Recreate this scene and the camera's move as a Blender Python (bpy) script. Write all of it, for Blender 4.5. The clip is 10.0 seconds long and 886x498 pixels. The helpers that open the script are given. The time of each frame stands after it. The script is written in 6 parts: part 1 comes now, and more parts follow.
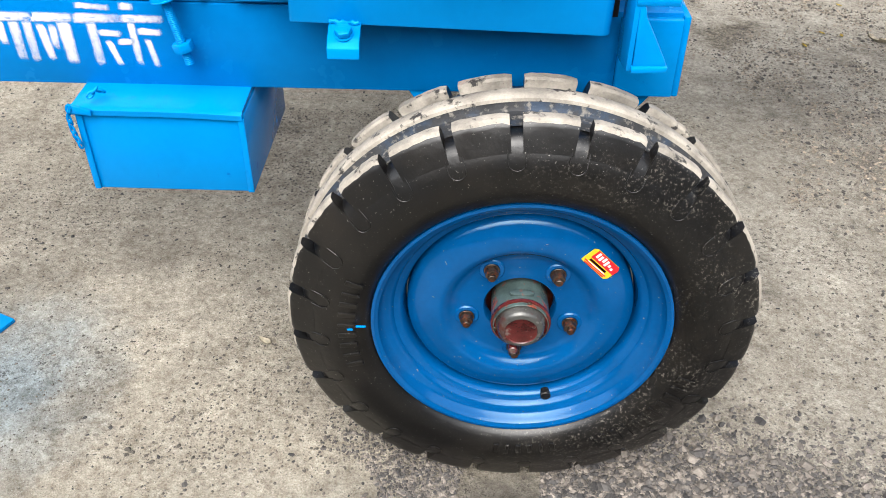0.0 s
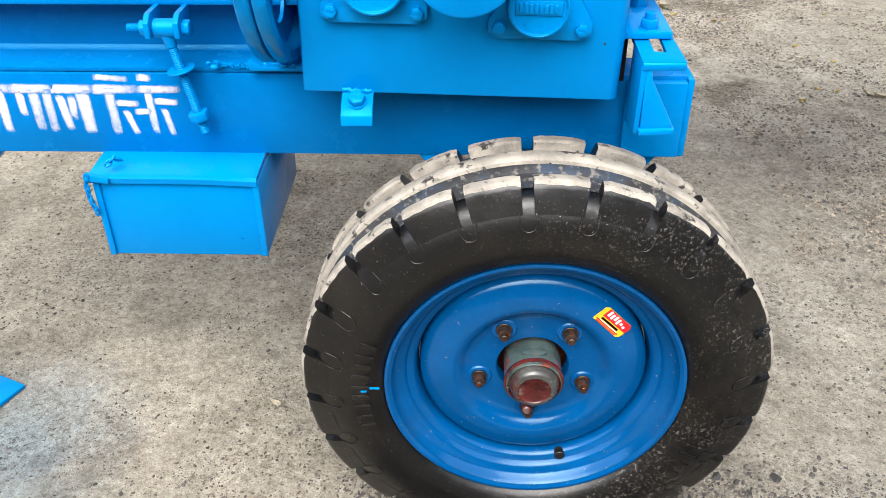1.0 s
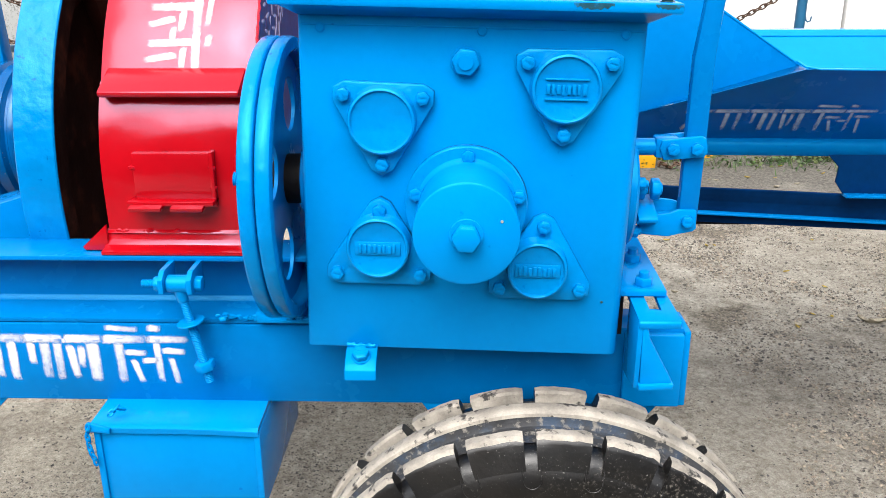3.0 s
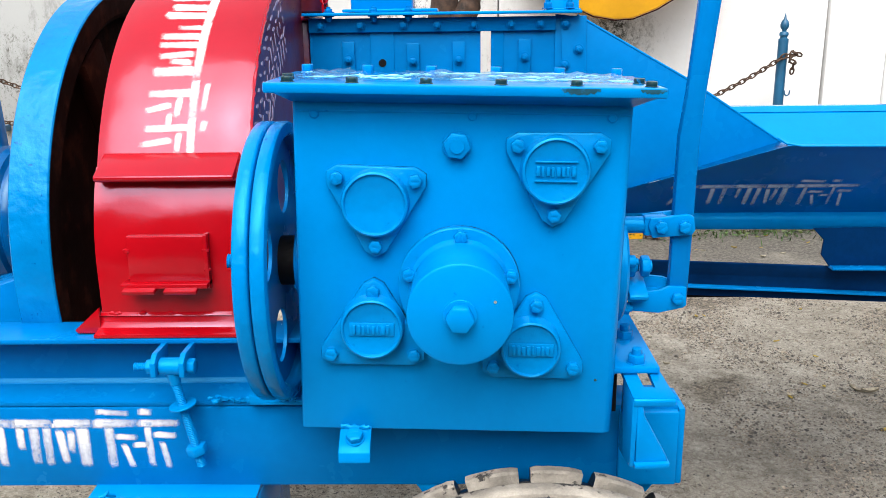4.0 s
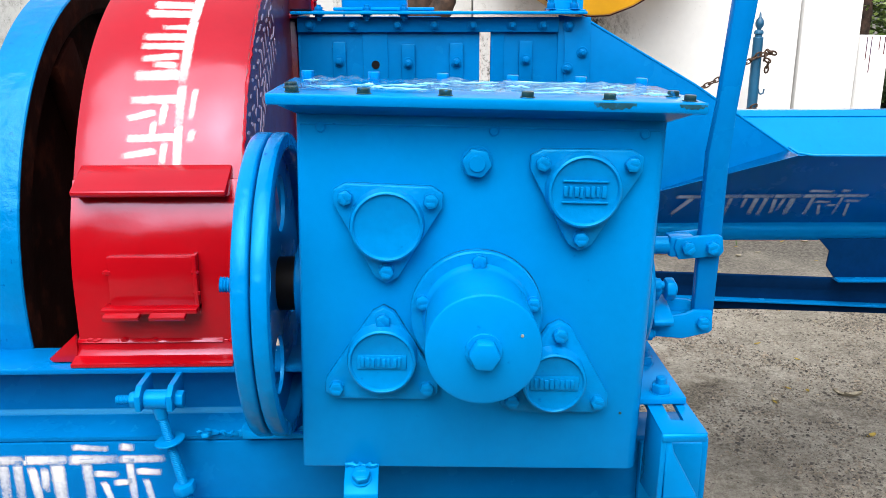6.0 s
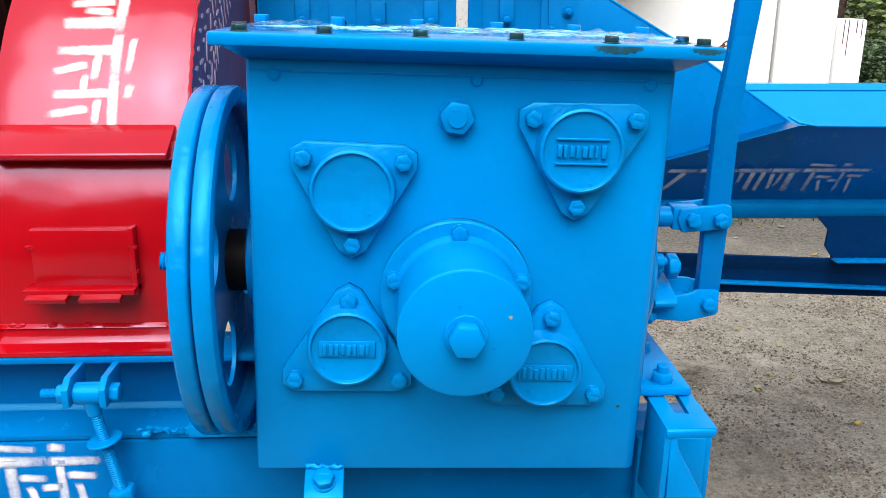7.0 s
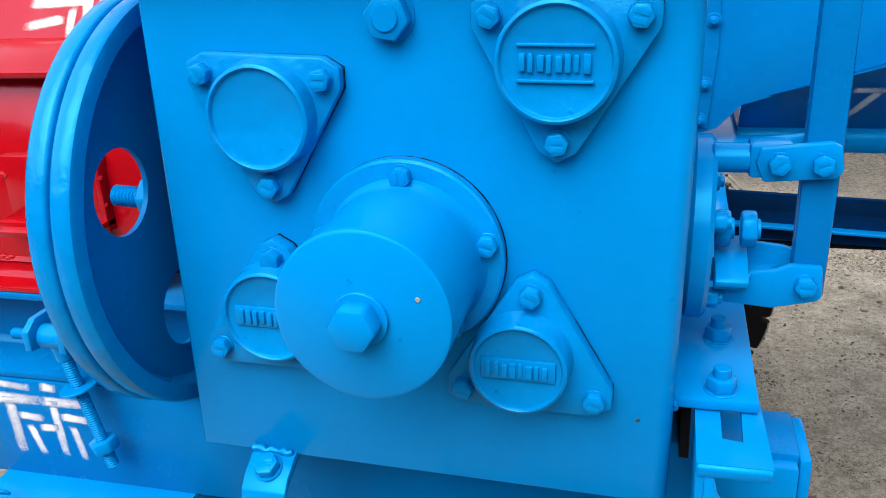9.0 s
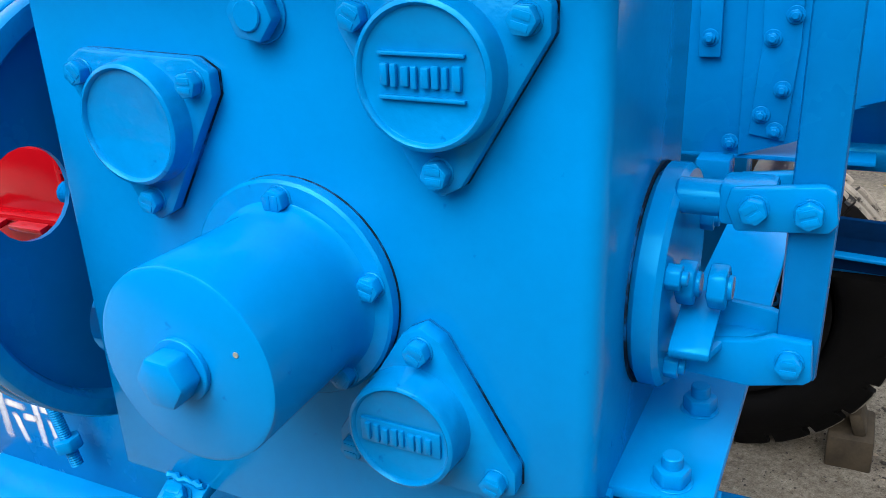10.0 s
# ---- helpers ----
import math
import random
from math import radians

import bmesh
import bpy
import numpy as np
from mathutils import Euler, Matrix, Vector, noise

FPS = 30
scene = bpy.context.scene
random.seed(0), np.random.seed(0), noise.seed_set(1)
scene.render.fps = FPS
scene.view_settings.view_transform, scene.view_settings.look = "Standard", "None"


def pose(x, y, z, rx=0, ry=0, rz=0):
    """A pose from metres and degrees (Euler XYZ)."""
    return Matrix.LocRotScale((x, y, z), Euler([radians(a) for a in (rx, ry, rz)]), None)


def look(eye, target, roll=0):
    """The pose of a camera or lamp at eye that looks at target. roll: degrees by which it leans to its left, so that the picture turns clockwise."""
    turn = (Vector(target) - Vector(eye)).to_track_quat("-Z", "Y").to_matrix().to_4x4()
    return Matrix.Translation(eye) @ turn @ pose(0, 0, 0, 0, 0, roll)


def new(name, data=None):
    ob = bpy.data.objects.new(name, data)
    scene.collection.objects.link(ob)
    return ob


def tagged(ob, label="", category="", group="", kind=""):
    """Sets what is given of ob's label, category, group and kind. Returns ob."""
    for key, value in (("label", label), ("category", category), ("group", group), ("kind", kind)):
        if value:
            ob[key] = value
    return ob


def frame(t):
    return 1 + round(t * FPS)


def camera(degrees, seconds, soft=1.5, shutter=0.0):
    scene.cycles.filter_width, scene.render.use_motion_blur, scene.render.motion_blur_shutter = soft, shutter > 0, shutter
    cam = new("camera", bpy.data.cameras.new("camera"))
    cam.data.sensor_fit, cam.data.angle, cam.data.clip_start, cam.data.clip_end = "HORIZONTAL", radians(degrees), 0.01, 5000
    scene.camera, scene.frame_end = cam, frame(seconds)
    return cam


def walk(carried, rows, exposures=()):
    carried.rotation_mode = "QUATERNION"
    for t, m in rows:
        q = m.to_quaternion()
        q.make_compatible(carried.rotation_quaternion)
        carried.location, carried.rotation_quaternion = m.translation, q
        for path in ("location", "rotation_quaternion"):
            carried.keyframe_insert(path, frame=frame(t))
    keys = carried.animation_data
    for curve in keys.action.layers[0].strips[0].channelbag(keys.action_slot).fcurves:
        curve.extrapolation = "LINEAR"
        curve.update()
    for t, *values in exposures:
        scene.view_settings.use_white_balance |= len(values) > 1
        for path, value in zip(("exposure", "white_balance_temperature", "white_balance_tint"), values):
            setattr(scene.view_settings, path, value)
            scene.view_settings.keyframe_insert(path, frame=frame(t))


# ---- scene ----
cam = camera(54.6, 10.0, soft=0.5)
PATH = [
    (0, (0.019, -1.101, 1.297), (-0.03, 0.486, 0.081), 0.5),
    (0.5, (0.009, -1.105, 1.301), (-0.044, 0.502, 0.113), -0.4),
    (1, (0.002, -1.108, 1.311), (-0.052, 0.555, 0.201), -0.4),
    (1.5, (0.002, -1.118, 1.334), (-0.065, 0.618, 0.344), -0.3),
    (2, (0.001, -1.128, 1.353), (-0.078, 0.669, 0.479), -0.6),
    (2.5, (0.002, -1.117, 1.368), (-0.072, 0.724, 0.589), -0.5),
    (3, (0.0, -1.094, 1.378), (-0.06, 0.785, 0.694), -0.3),
    (3.2, (-0.006, -1.094, 1.383), (-0.047, 0.797, 0.733), -0.5),
    (4.3, (-0.004, -1.101, 1.395), (-0.040, 0.831, 0.885), -0.8),
    (4.5, (-0.003, -1.092, 1.398), (-0.049, 0.841, 0.887), -0.8),
    (5, (-0.029, -1.068, 1.406), (-0.072, 0.867, 0.904), -0.7),
    (5.5, (-0.048, -1.039, 1.407), (-0.068, 0.897, 0.904), -0.6),
    (5.7, (-0.059, -1.028, 1.413), (-0.052, 0.903, 0.895), -0.4),
    (6.8, (-0.081, -0.896, 1.361), (0.042, 1.018, 0.794), 0.6),
    (7, (-0.071, -0.873, 1.35), (0.046, 1.041, 0.782), 0.5),
    (7.5, (-0.018, -0.801, 1.339), (0.042, 1.098, 0.714), 0.4),
    (8, (0.059, -0.713, 1.321), (-0.053, 1.17, 0.657), -0.6),
    (8.5, (0.139, -0.658, 1.312), (-0.177, 1.189, 0.613), -2.3),
    (9, (0.198, -0.622, 1.301), (-0.3, 1.172, 0.569), -3.2),
    (9.5, (0.248, -0.539, 1.288), (-0.393, 1.196, 0.527), -3.3),
    (10, (0.344, -0.447, 1.29), (-0.508, 1.198, 0.536), -3.7),
]
EXPOSURES = [(0.0, 1.95), (2.5, 1.92), (4.5, 1.53), (7.0, 1.52), (8.5, 1.54), (9.5, 1.50), (10.0, 1.50)]
walk(cam, [(t, look(eye, target, roll)) for t, eye, target, roll in PATH], EXPOSURES)

# ---- world, sun and exposure ----
world = bpy.data.worlds.new("overcast_sky")
scene.world = world
world.use_nodes = True
wn = world.node_tree.nodes
sky = wn.new("ShaderNodeTexSky")
sky.sky_type = "NISHITA"
sky.sun_disc = False
sky.sun_elevation, sky.sun_rotation = radians(54), radians(190)
sky.air_density, sky.dust_density, sky.ozone_density = 1.0, 3.0, 0.6
soft = wn.new("ShaderNodeHueSaturation")
soft.inputs["Saturation"].default_value = 0.36
world.node_tree.links.new(sky.outputs[0], soft.inputs["Color"])
world.node_tree.links.new(soft.outputs[0], wn["Background"].inputs["Color"])
wn["Background"].inputs["Strength"].default_value = 0.125

sun = new("sun", bpy.data.lights.new("sun", "SUN"))
sun.data.energy, sun.data.angle, sun.data.color = 1.25, radians(60), (1.0, 0.975, 0.94)
SUN_DIR = Vector((-0.12, -0.72, 1.0))
sun.matrix_world = look(SUN_DIR * 10, (0, 0, 0))


# ---- materials ----
def mix(nt, kind, fac, a, b):
    n = nt.nodes.new("ShaderNodeMix")
    n.data_type, n.blend_type = "RGBA", kind
    for socket, value in ((n.inputs[0], fac), (n.inputs[6], a), (n.inputs[7], b)):
        if isinstance(value, bpy.types.NodeSocket):
            nt.links.new(value, socket)
        elif isinstance(value, (int, float)):
            socket.default_value = value
        else:
            socket.default_value = (*value, 1)
    return n.outputs[2]


def ramp(nt, source, lo, hi):
    n = nt.nodes.new("ShaderNodeMapRange")
    n.inputs[1].default_value, n.inputs[2].default_value = lo, hi
    nt.links.new(source, n.inputs[0])
    return n.outputs[0]


def noise_of(nt, scale, detail=4, rough=0.55, stretch=None):
    n = nt.nodes.new("ShaderNodeTexNoise")
    n.inputs["Scale"].default_value, n.inputs["Detail"].default_value, n.inputs["Roughness"].default_value = scale, detail, rough
    geo = nt.nodes.new("ShaderNodeNewGeometry")
    source = geo.outputs["Position"]
    if stretch:
        mp = nt.nodes.new("ShaderNodeMapping")
        mp.inputs["Scale"].default_value = stretch
        nt.links.new(source, mp.inputs[0])
        source = mp.outputs[0]
    nt.links.new(source, n.inputs["Vector"])
    return n.outputs["Fac"]


def surface(name, base, rough=0.5, metal=0.0, vary=0.12, scale=6.0, spots=None, spot=(0.6, 0.66), spot_scale=40.0,
            bump=0.15, bump_scale=120.0, coat=0.0, wave=0.0, wave_scale=9.0, second=None, spec=0.5, tint=None):
    """A painted, cast or worn surface: base colour with large and small variation, optional spots, relief."""
    m = bpy.data.materials.new(name)
    m.use_nodes = True
    nt = m.node_tree
    p = nt.nodes["Principled BSDF"]
    dark = tuple(c * (1 - 2 * vary) for c in base)
    light = tuple(min(1, c * (1 + vary)) for c in base)
    big = ramp(nt, noise_of(nt, scale, 5), 0.3, 0.7)
    col = mix(nt, "MIX", big, dark, light)
    fine = ramp(nt, noise_of(nt, scale * 14, 3), 0.35, 0.65)
    col = mix(nt, "MULTIPLY", 0.35, col, mix(nt, "MIX", fine, (1 - vary * 1.5,) * 3, (1, 1, 1)))
    if second:
        patch = ramp(nt, noise_of(nt, scale * 0.7, 6, 0.65), 0.5, 0.62)
        col = mix(nt, "MIX", patch, col, second)
    if spots:
        dots = ramp(nt, noise_of(nt, spot_scale, 4, 0.6), *spot)
        col = mix(nt, "MIX", dots, col, spots)
    nt.links.new(col, p.inputs["Base Color"])
    r = nt.nodes.new("ShaderNodeMapRange")
    r.inputs[3].default_value, r.inputs[4].default_value = max(0.03, rough * 0.75), min(1, rough * 1.25)
    nt.links.new(noise_of(nt, scale * 3, 4), r.inputs[0])
    nt.links.new(r.outputs[0], p.inputs["Roughness"])
    p.inputs["Metallic"].default_value = metal
    p.inputs["Specular IOR Level"].default_value = spec
    if tint:
        p.inputs["Specular Tint"].default_value = (*tint, 1)
    p.inputs["Coat Weight"].default_value = coat
    p.inputs["Coat Roughness"].default_value = 0.12
    b = nt.nodes.new("ShaderNodeBump")
    b.inputs["Strength"].default_value, b.inputs["Distance"].default_value = bump, 0.002
    nt.links.new(noise_of(nt, bump_scale, 4), b.inputs["Height"])
    if wave:
        w = nt.nodes.new("ShaderNodeBump")
        w.inputs["Strength"].default_value, w.inputs["Distance"].default_value = wave, 0.01
        nt.links.new(noise_of(nt, wave_scale, 2), w.inputs["Height"])
        nt.links.new(w.outputs[0], b.inputs["Normal"])
    nt.links.new(b.outputs[0], p.inputs["Normal"])
    return m


BLUE = surface("blue_enamel", (0.0, 0.185, 0.510), 0.19, spec=0.34, tint=(0.05, 0.70, 1.0), vary=0.05, scale=5, bump=0.12, bump_scale=70, wave=0.10, wave_scale=7,
               spots=(0.0, 0.1027, 0.3634), spot=(0.70, 0.76), spot_scale=55)
BLUE_CAST = surface("blue_cast_iron", (0.0, 0.180, 0.490), 0.19, spec=0.40, tint=(0.10, 0.74, 1.0), vary=0.07, scale=8, bump=0.45, bump_scale=60, wave=0.3, wave_scale=26,
                    spots=(0.0, 0.079, 0.3002), spot=(0.68, 0.75), spot_scale=60)
# the same blue, darkened in colour for parts that stand in shade
BLUE_SHADED = surface("shaded_blue_enamel", (0.0, 0.138, 0.412), 0.26, spec=0.25, tint=(0.15, 0.72, 1.0), vary=0.08, scale=4, bump=0.12, bump_scale=60, wave=0.15, wave_scale=4)
BLUE_BRUSHED = surface("brush_painted_blue_casting", (0.0, 0.162, 0.4374), 0.20, spec=0.40, tint=(0.2, 0.75, 1.0), vary=0.10, scale=8, bump=0.9, bump_scale=45, wave=0.45, wave_scale=18,
                       spots=(0.0, 0.0567, 0.2106), spot=(0.655, 0.72), spot_scale=42)
RIM_BLUE = surface("blue_rim_paint", (0.0, 0.0664, 0.2187), 0.15, spec=0.42, tint=(0.6, 0.88, 1.0), vary=0.10, scale=9, bump=0.15, bump_scale=90, wave=0.12,
                   spots=(0.1782, 0.1701, 0.1539), spot=(0.68, 0.72), spot_scale=190)
RED = surface("red_enamel", (0.325, 0.0018, 0.0060), 0.15, spec=0.58, tint=(0.82, 0.72, 1.0), vary=0.07, scale=5, bump=0.10, bump_scale=60, wave=0.55, wave_scale=7)
RED_DARK = surface("maroon_paint", (0.105, 0.006, 0.010), 0.30, vary=0.14, scale=8, bump=0.2, spots=(0.050, 0.010, 0.062), spot=(0.5, 0.62), spot_scale=9)
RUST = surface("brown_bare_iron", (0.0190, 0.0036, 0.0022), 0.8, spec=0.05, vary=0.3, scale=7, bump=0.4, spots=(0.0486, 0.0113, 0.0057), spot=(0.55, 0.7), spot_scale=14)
RUST_NUT = surface("rusty_steel", (0.0689, 0.0486, 0.0365), 0.36, metal=0.6, vary=0.3, scale=40, bump=0.4, spots=(0.1215, 0.0365, 0.0162), spot=(0.52, 0.62), spot_scale=110)
HUB_GREY = surface("grey_green_hub_paint", (0.0567, 0.0851, 0.081), 0.24, vary=0.25, scale=25, bump=0.35, spots=(0.162, 0.0405, 0.0243), spot=(0.54, 0.64), spot_scale=38)
HUB_RED = surface("red_oxide_paint", (0.0851, 0.013, 0.0122), 0.24, vary=0.35, scale=25, bump=0.4, spots=(0.1377, 0.1296, 0.1134), spot=(0.58, 0.68), spot_scale=34)
DUSTY = surface("dust_covered_rubber", (0.33, 0.298, 0.250), 0.9, vary=0.24, scale=22, bump=1.0, bump_scale=110, spots=(0.030, 0.028, 0.026), spot=(0.575, 0.66), spot_scale=55)
GROOVE = surface("paint_misted_rubber", (0.028, 0.0294, 0.0322), 0.7, vary=0.35, scale=20, bump=0.6, second=(0.021, 0.0385, 0.0665), spots=(0.168, 0.154, 0.133), spot=(0.55, 0.68), spot_scale=90)
# blue darkened to navy for the shade under the trough
NAVY_SHADE = surface("navy_for_shade", (0.0008, 0.0211, 0.0851), 0.6, vary=0.2, scale=6, bump=0.2, spec=0.05, tint=(0.2, 0.6, 1.0))
WHITE = surface("white_stencil_paint", (0.8, 0.8, 0.8), 0.5, vary=0.06, scale=30, bump=0.1, spots=(0.22, 0.45, 0.75), spot=(0.60, 0.74), spot_scale=45)
LILAC = surface("lilac_stencil_paint", (0.405, 0.3402, 0.4698), 0.5, vary=0.1, scale=30)
# near-black blue that paints the shadow in gaps and grooves
GAP_SHADE = surface("gap_shade_navy", (0.0030, 0.0160, 0.0400), 0.6, spec=0.1, vary=0.3, scale=30, bump=0.3, second=(0.0, 0.1134, 0.3402))
CHIP = surface("bare_filler_chip", (0.1944, 0.2187, 0.2025), 0.8, vary=0.2, scale=80)
GREASE = surface("oily_bolt_steel", (0.013, 0.0567, 0.0632), 0.30, metal=0.3, vary=0.3, scale=50, bump=0.3, spots=(0.0, 0.1296, 0.3078), spot=(0.56, 0.64), spot_scale=90)
OIL = surface("brown_oil_stain", (0.0081, 0.077, 0.1215), 0.35, vary=0.3, scale=60, second=(0.0, 0.162, 0.405))
# pale colour that paints glints along the film's creases
FOLD_GLINT = surface("film_crease_glint", (0.26, 0.64, 0.80), 0.10, vary=0.10, scale=60, spec=0.8)
# black for real rubber, and for parts darkened to pass for deep shade
BLACK = surface("black_rubber_and_shade", (0.0042, 0.0042, 0.0046), 0.6, spec=0.12, vary=0.2, scale=10, bump=0.3)
CHAIN = surface("rusty_chain_iron", (0.081, 0.0446, 0.0259), 0.6, metal=0.4, vary=0.3, scale=40, bump=0.4)
YELLOW = surface("yellow_machine_paint", (0.58, 0.285, 0.006), 0.4, vary=0.08, scale=5, wave=0.1)
STICKER_RED = surface("red_sticker_print", (0.54, 0.009, 0.018), 0.3, vary=0.05, scale=30)
STICKER_YELLOW = surface("yellow_sticker_print", (0.72, 0.495, 0.018), 0.3, vary=0.05, scale=30)
BARK = surface("tree_bark", (0.052, 0.027, 0.016), 0.9, vary=0.42, scale=22, bump=1.0, bump_scale=35)
WOOD = surface("weathered_wood", (0.075, 0.058, 0.036), 0.85, vary=0.25, scale=14, bump=0.7, bump_scale=50)
POST_BLUE = surface("teal_post_paint", (0.0049, 0.081, 0.1701), 0.45, vary=0.12, scale=10)
LEAF_DRY = surface("dry_leaf", (0.3402, 0.2997, 0.2187), 0.7, vary=0.25, scale=60)
LEAF_YELLOW = surface("yellow_leaf", (0.3726, 0.2673, 0.0405), 0.7, vary=0.25, scale=60, bump=0.5, spots=(0.1296, 0.0729, 0.0243), spot=(0.56, 0.66), spot_scale=70)
GRASS = surface("grass_blades", (0.0365, 0.0851, 0.0146), 0.6, vary=0.4, scale=9, second=(0.081, 0.0972, 0.0243))
HEDGE = surface("hedge_leaf", (0.0365, 0.081, 0.0178), 0.5, vary=0.45, scale=7, second=(0.0203, 0.0446, 0.0113))
# leaf green lightened in colour to look sunlit
CROWN = surface("sunlit_tree_leaf", (0.0972, 0.162, 0.0284), 0.5, vary=0.4, scale=5, second=(0.162, 0.2187, 0.0486))
# near-black green that stands for the shade within the hedge
SHADE_CORE = surface("hedge_shade_core", (0.0097, 0.013, 0.0057), 0.9, vary=0.3, scale=9, bump=0.8, bump_scale=25)


# dark brown for the unseen walls added to hold back light
LIGHT_BLOCK = surface("light_blocking_brown", (0.0446, 0.0421, 0.034), 0.85, vary=0.3, scale=2, bump=0.4, bump_scale=20)


def rubber_material():
    """Sidewall rubber: sheen, brown dirt in patches, pale specks that thicken towards one side."""
    m = surface("black_rubber", (0.0018, 0.0018, 0.0020), 0.37, vary=0.3, scale=7, spec=0.50, bump=0.22, bump_scale=90, wave=0.10, wave_scale=14)
    nt = m.node_tree
    p = nt.nodes["Principled BSDF"]
    col = p.inputs["Base Color"].links[0].from_socket
    geo = nt.nodes.new("ShaderNodeNewGeometry")
    sep = nt.nodes.new("ShaderNodeSeparateXYZ")
    nt.links.new(geo.outputs["Position"], sep.inputs[0])

    def times(a, b):
        n = nt.nodes.new("ShaderNodeMath")
        n.operation = "MULTIPLY"
        nt.links.new(a, n.inputs[0])
        nt.links.new(b, n.inputs[1])
        return n.outputs[0]

    col = mix(nt, "MIX", ramp(nt, noise_of(nt, 5, 6, 0.7), 0.48, 0.70), col, (0.0085, 0.0070, 0.0055))
    side = ramp(nt, sep.outputs[0], 0.02, 0.40)
    dense = times(side, ramp(nt, noise_of(nt, 6, 5, 0.7), 0.42, 0.60))
    col = mix(nt, "MIX", times(dense, ramp(nt, noise_of(nt, 190, 5, 0.75), 0.565, 0.60)), col, (0.18, 0.165, 0.14))
    col = mix(nt, "MIX", ramp(nt, noise_of(nt, 330, 3, 0.6), 0.675, 0.71), col, (0.16, 0.155, 0.14))
    nt.links.new(col, p.inputs["Base Color"])
    return m


HUB_DOME = surface("worn_grey_steel", (0.105, 0.105, 0.098), 0.26, metal=0.35, vary=0.25, scale=25, bump=0.35, second=(0.075, 0.022, 0.018))
RUBBER = rubber_material()


def spray_material(name, colour):
    """Stencil paint that thins out towards the edges of each stroke."""
    m = surface(name, colour, 0.45, vary=0.06, scale=30, bump=0.1)
    nt = m.node_tree
    p = nt.nodes["Principled BSDF"]
    cover = nt.nodes.new("ShaderNodeAttribute")
    cover.attribute_name = "cover"
    grain = nt.nodes.new("ShaderNodeMath")
    grain.operation = "MULTIPLY_ADD"
    nt.links.new(noise_of(nt, 140, 5, 0.7), grain.inputs[0])
    grain.inputs[1].default_value = 0.5
    nt.links.new(cover.outputs["Fac"], grain.inputs[2])
    blotch = nt.nodes.new("ShaderNodeMath")
    blotch.operation = "MULTIPLY_ADD"
    nt.links.new(noise_of(nt, 22, 3, 0.6), blotch.inputs[0])
    blotch.inputs[1].default_value = 0.35
    nt.links.new(grain.outputs[0], blotch.inputs[2])
    nt.links.new(ramp(nt, blotch.outputs[0], 0.56, 1.28), p.inputs["Alpha"])
    return m


SPRAY = spray_material("white_spray_paint", (0.80, 0.80, 0.80))
SPRAY_THIN = spray_material("thin_white_spray_paint", (0.30, 0.40, 0.52))


def stones(name, base=(0.128, 0.121, 0.112)):
    m = surface(name, base, 0.75, vary=0.3, scale=60, bump=0.5, bump_scale=200)
    nt = m.node_tree
    p = nt.nodes["Principled BSDF"]
    geo = nt.nodes.new("ShaderNodeNewGeometry")
    tint = nt.nodes.new("ShaderNodeValToRGB")
    for pos, c in ((0.0, (0.22, 0.22, 0.24, 1)), (0.35, (0.62, 0.60, 0.60, 1)), (0.7, (1.2, 1.1, 1.0, 1)), (1.0, (1.9, 1.75, 1.6, 1))):
        e = tint.color_ramp.elements[0] if pos == 0 else (tint.color_ramp.elements[-1] if pos == 1 else tint.color_ramp.elements.new(pos))
        e.position, e.color = pos, c
    nt.links.new(geo.outputs["Random Per Island"], tint.inputs[0])
    old = p.inputs["Base Color"].links[0].from_socket
    nt.links.new(mix(nt, "MULTIPLY", 1.0, old, tint.outputs[0]), p.inputs["Base Color"])
    return m


STONE = stones("gravel_stone")
CLOD = stones("earth_clod", (0.205, 0.185, 0.153))
CRUMB = surface("dark_soil_crumb", (0.125, 0.110, 0.090), 0.95, vary=0.4, scale=25, bump=0.5, bump_scale=200)


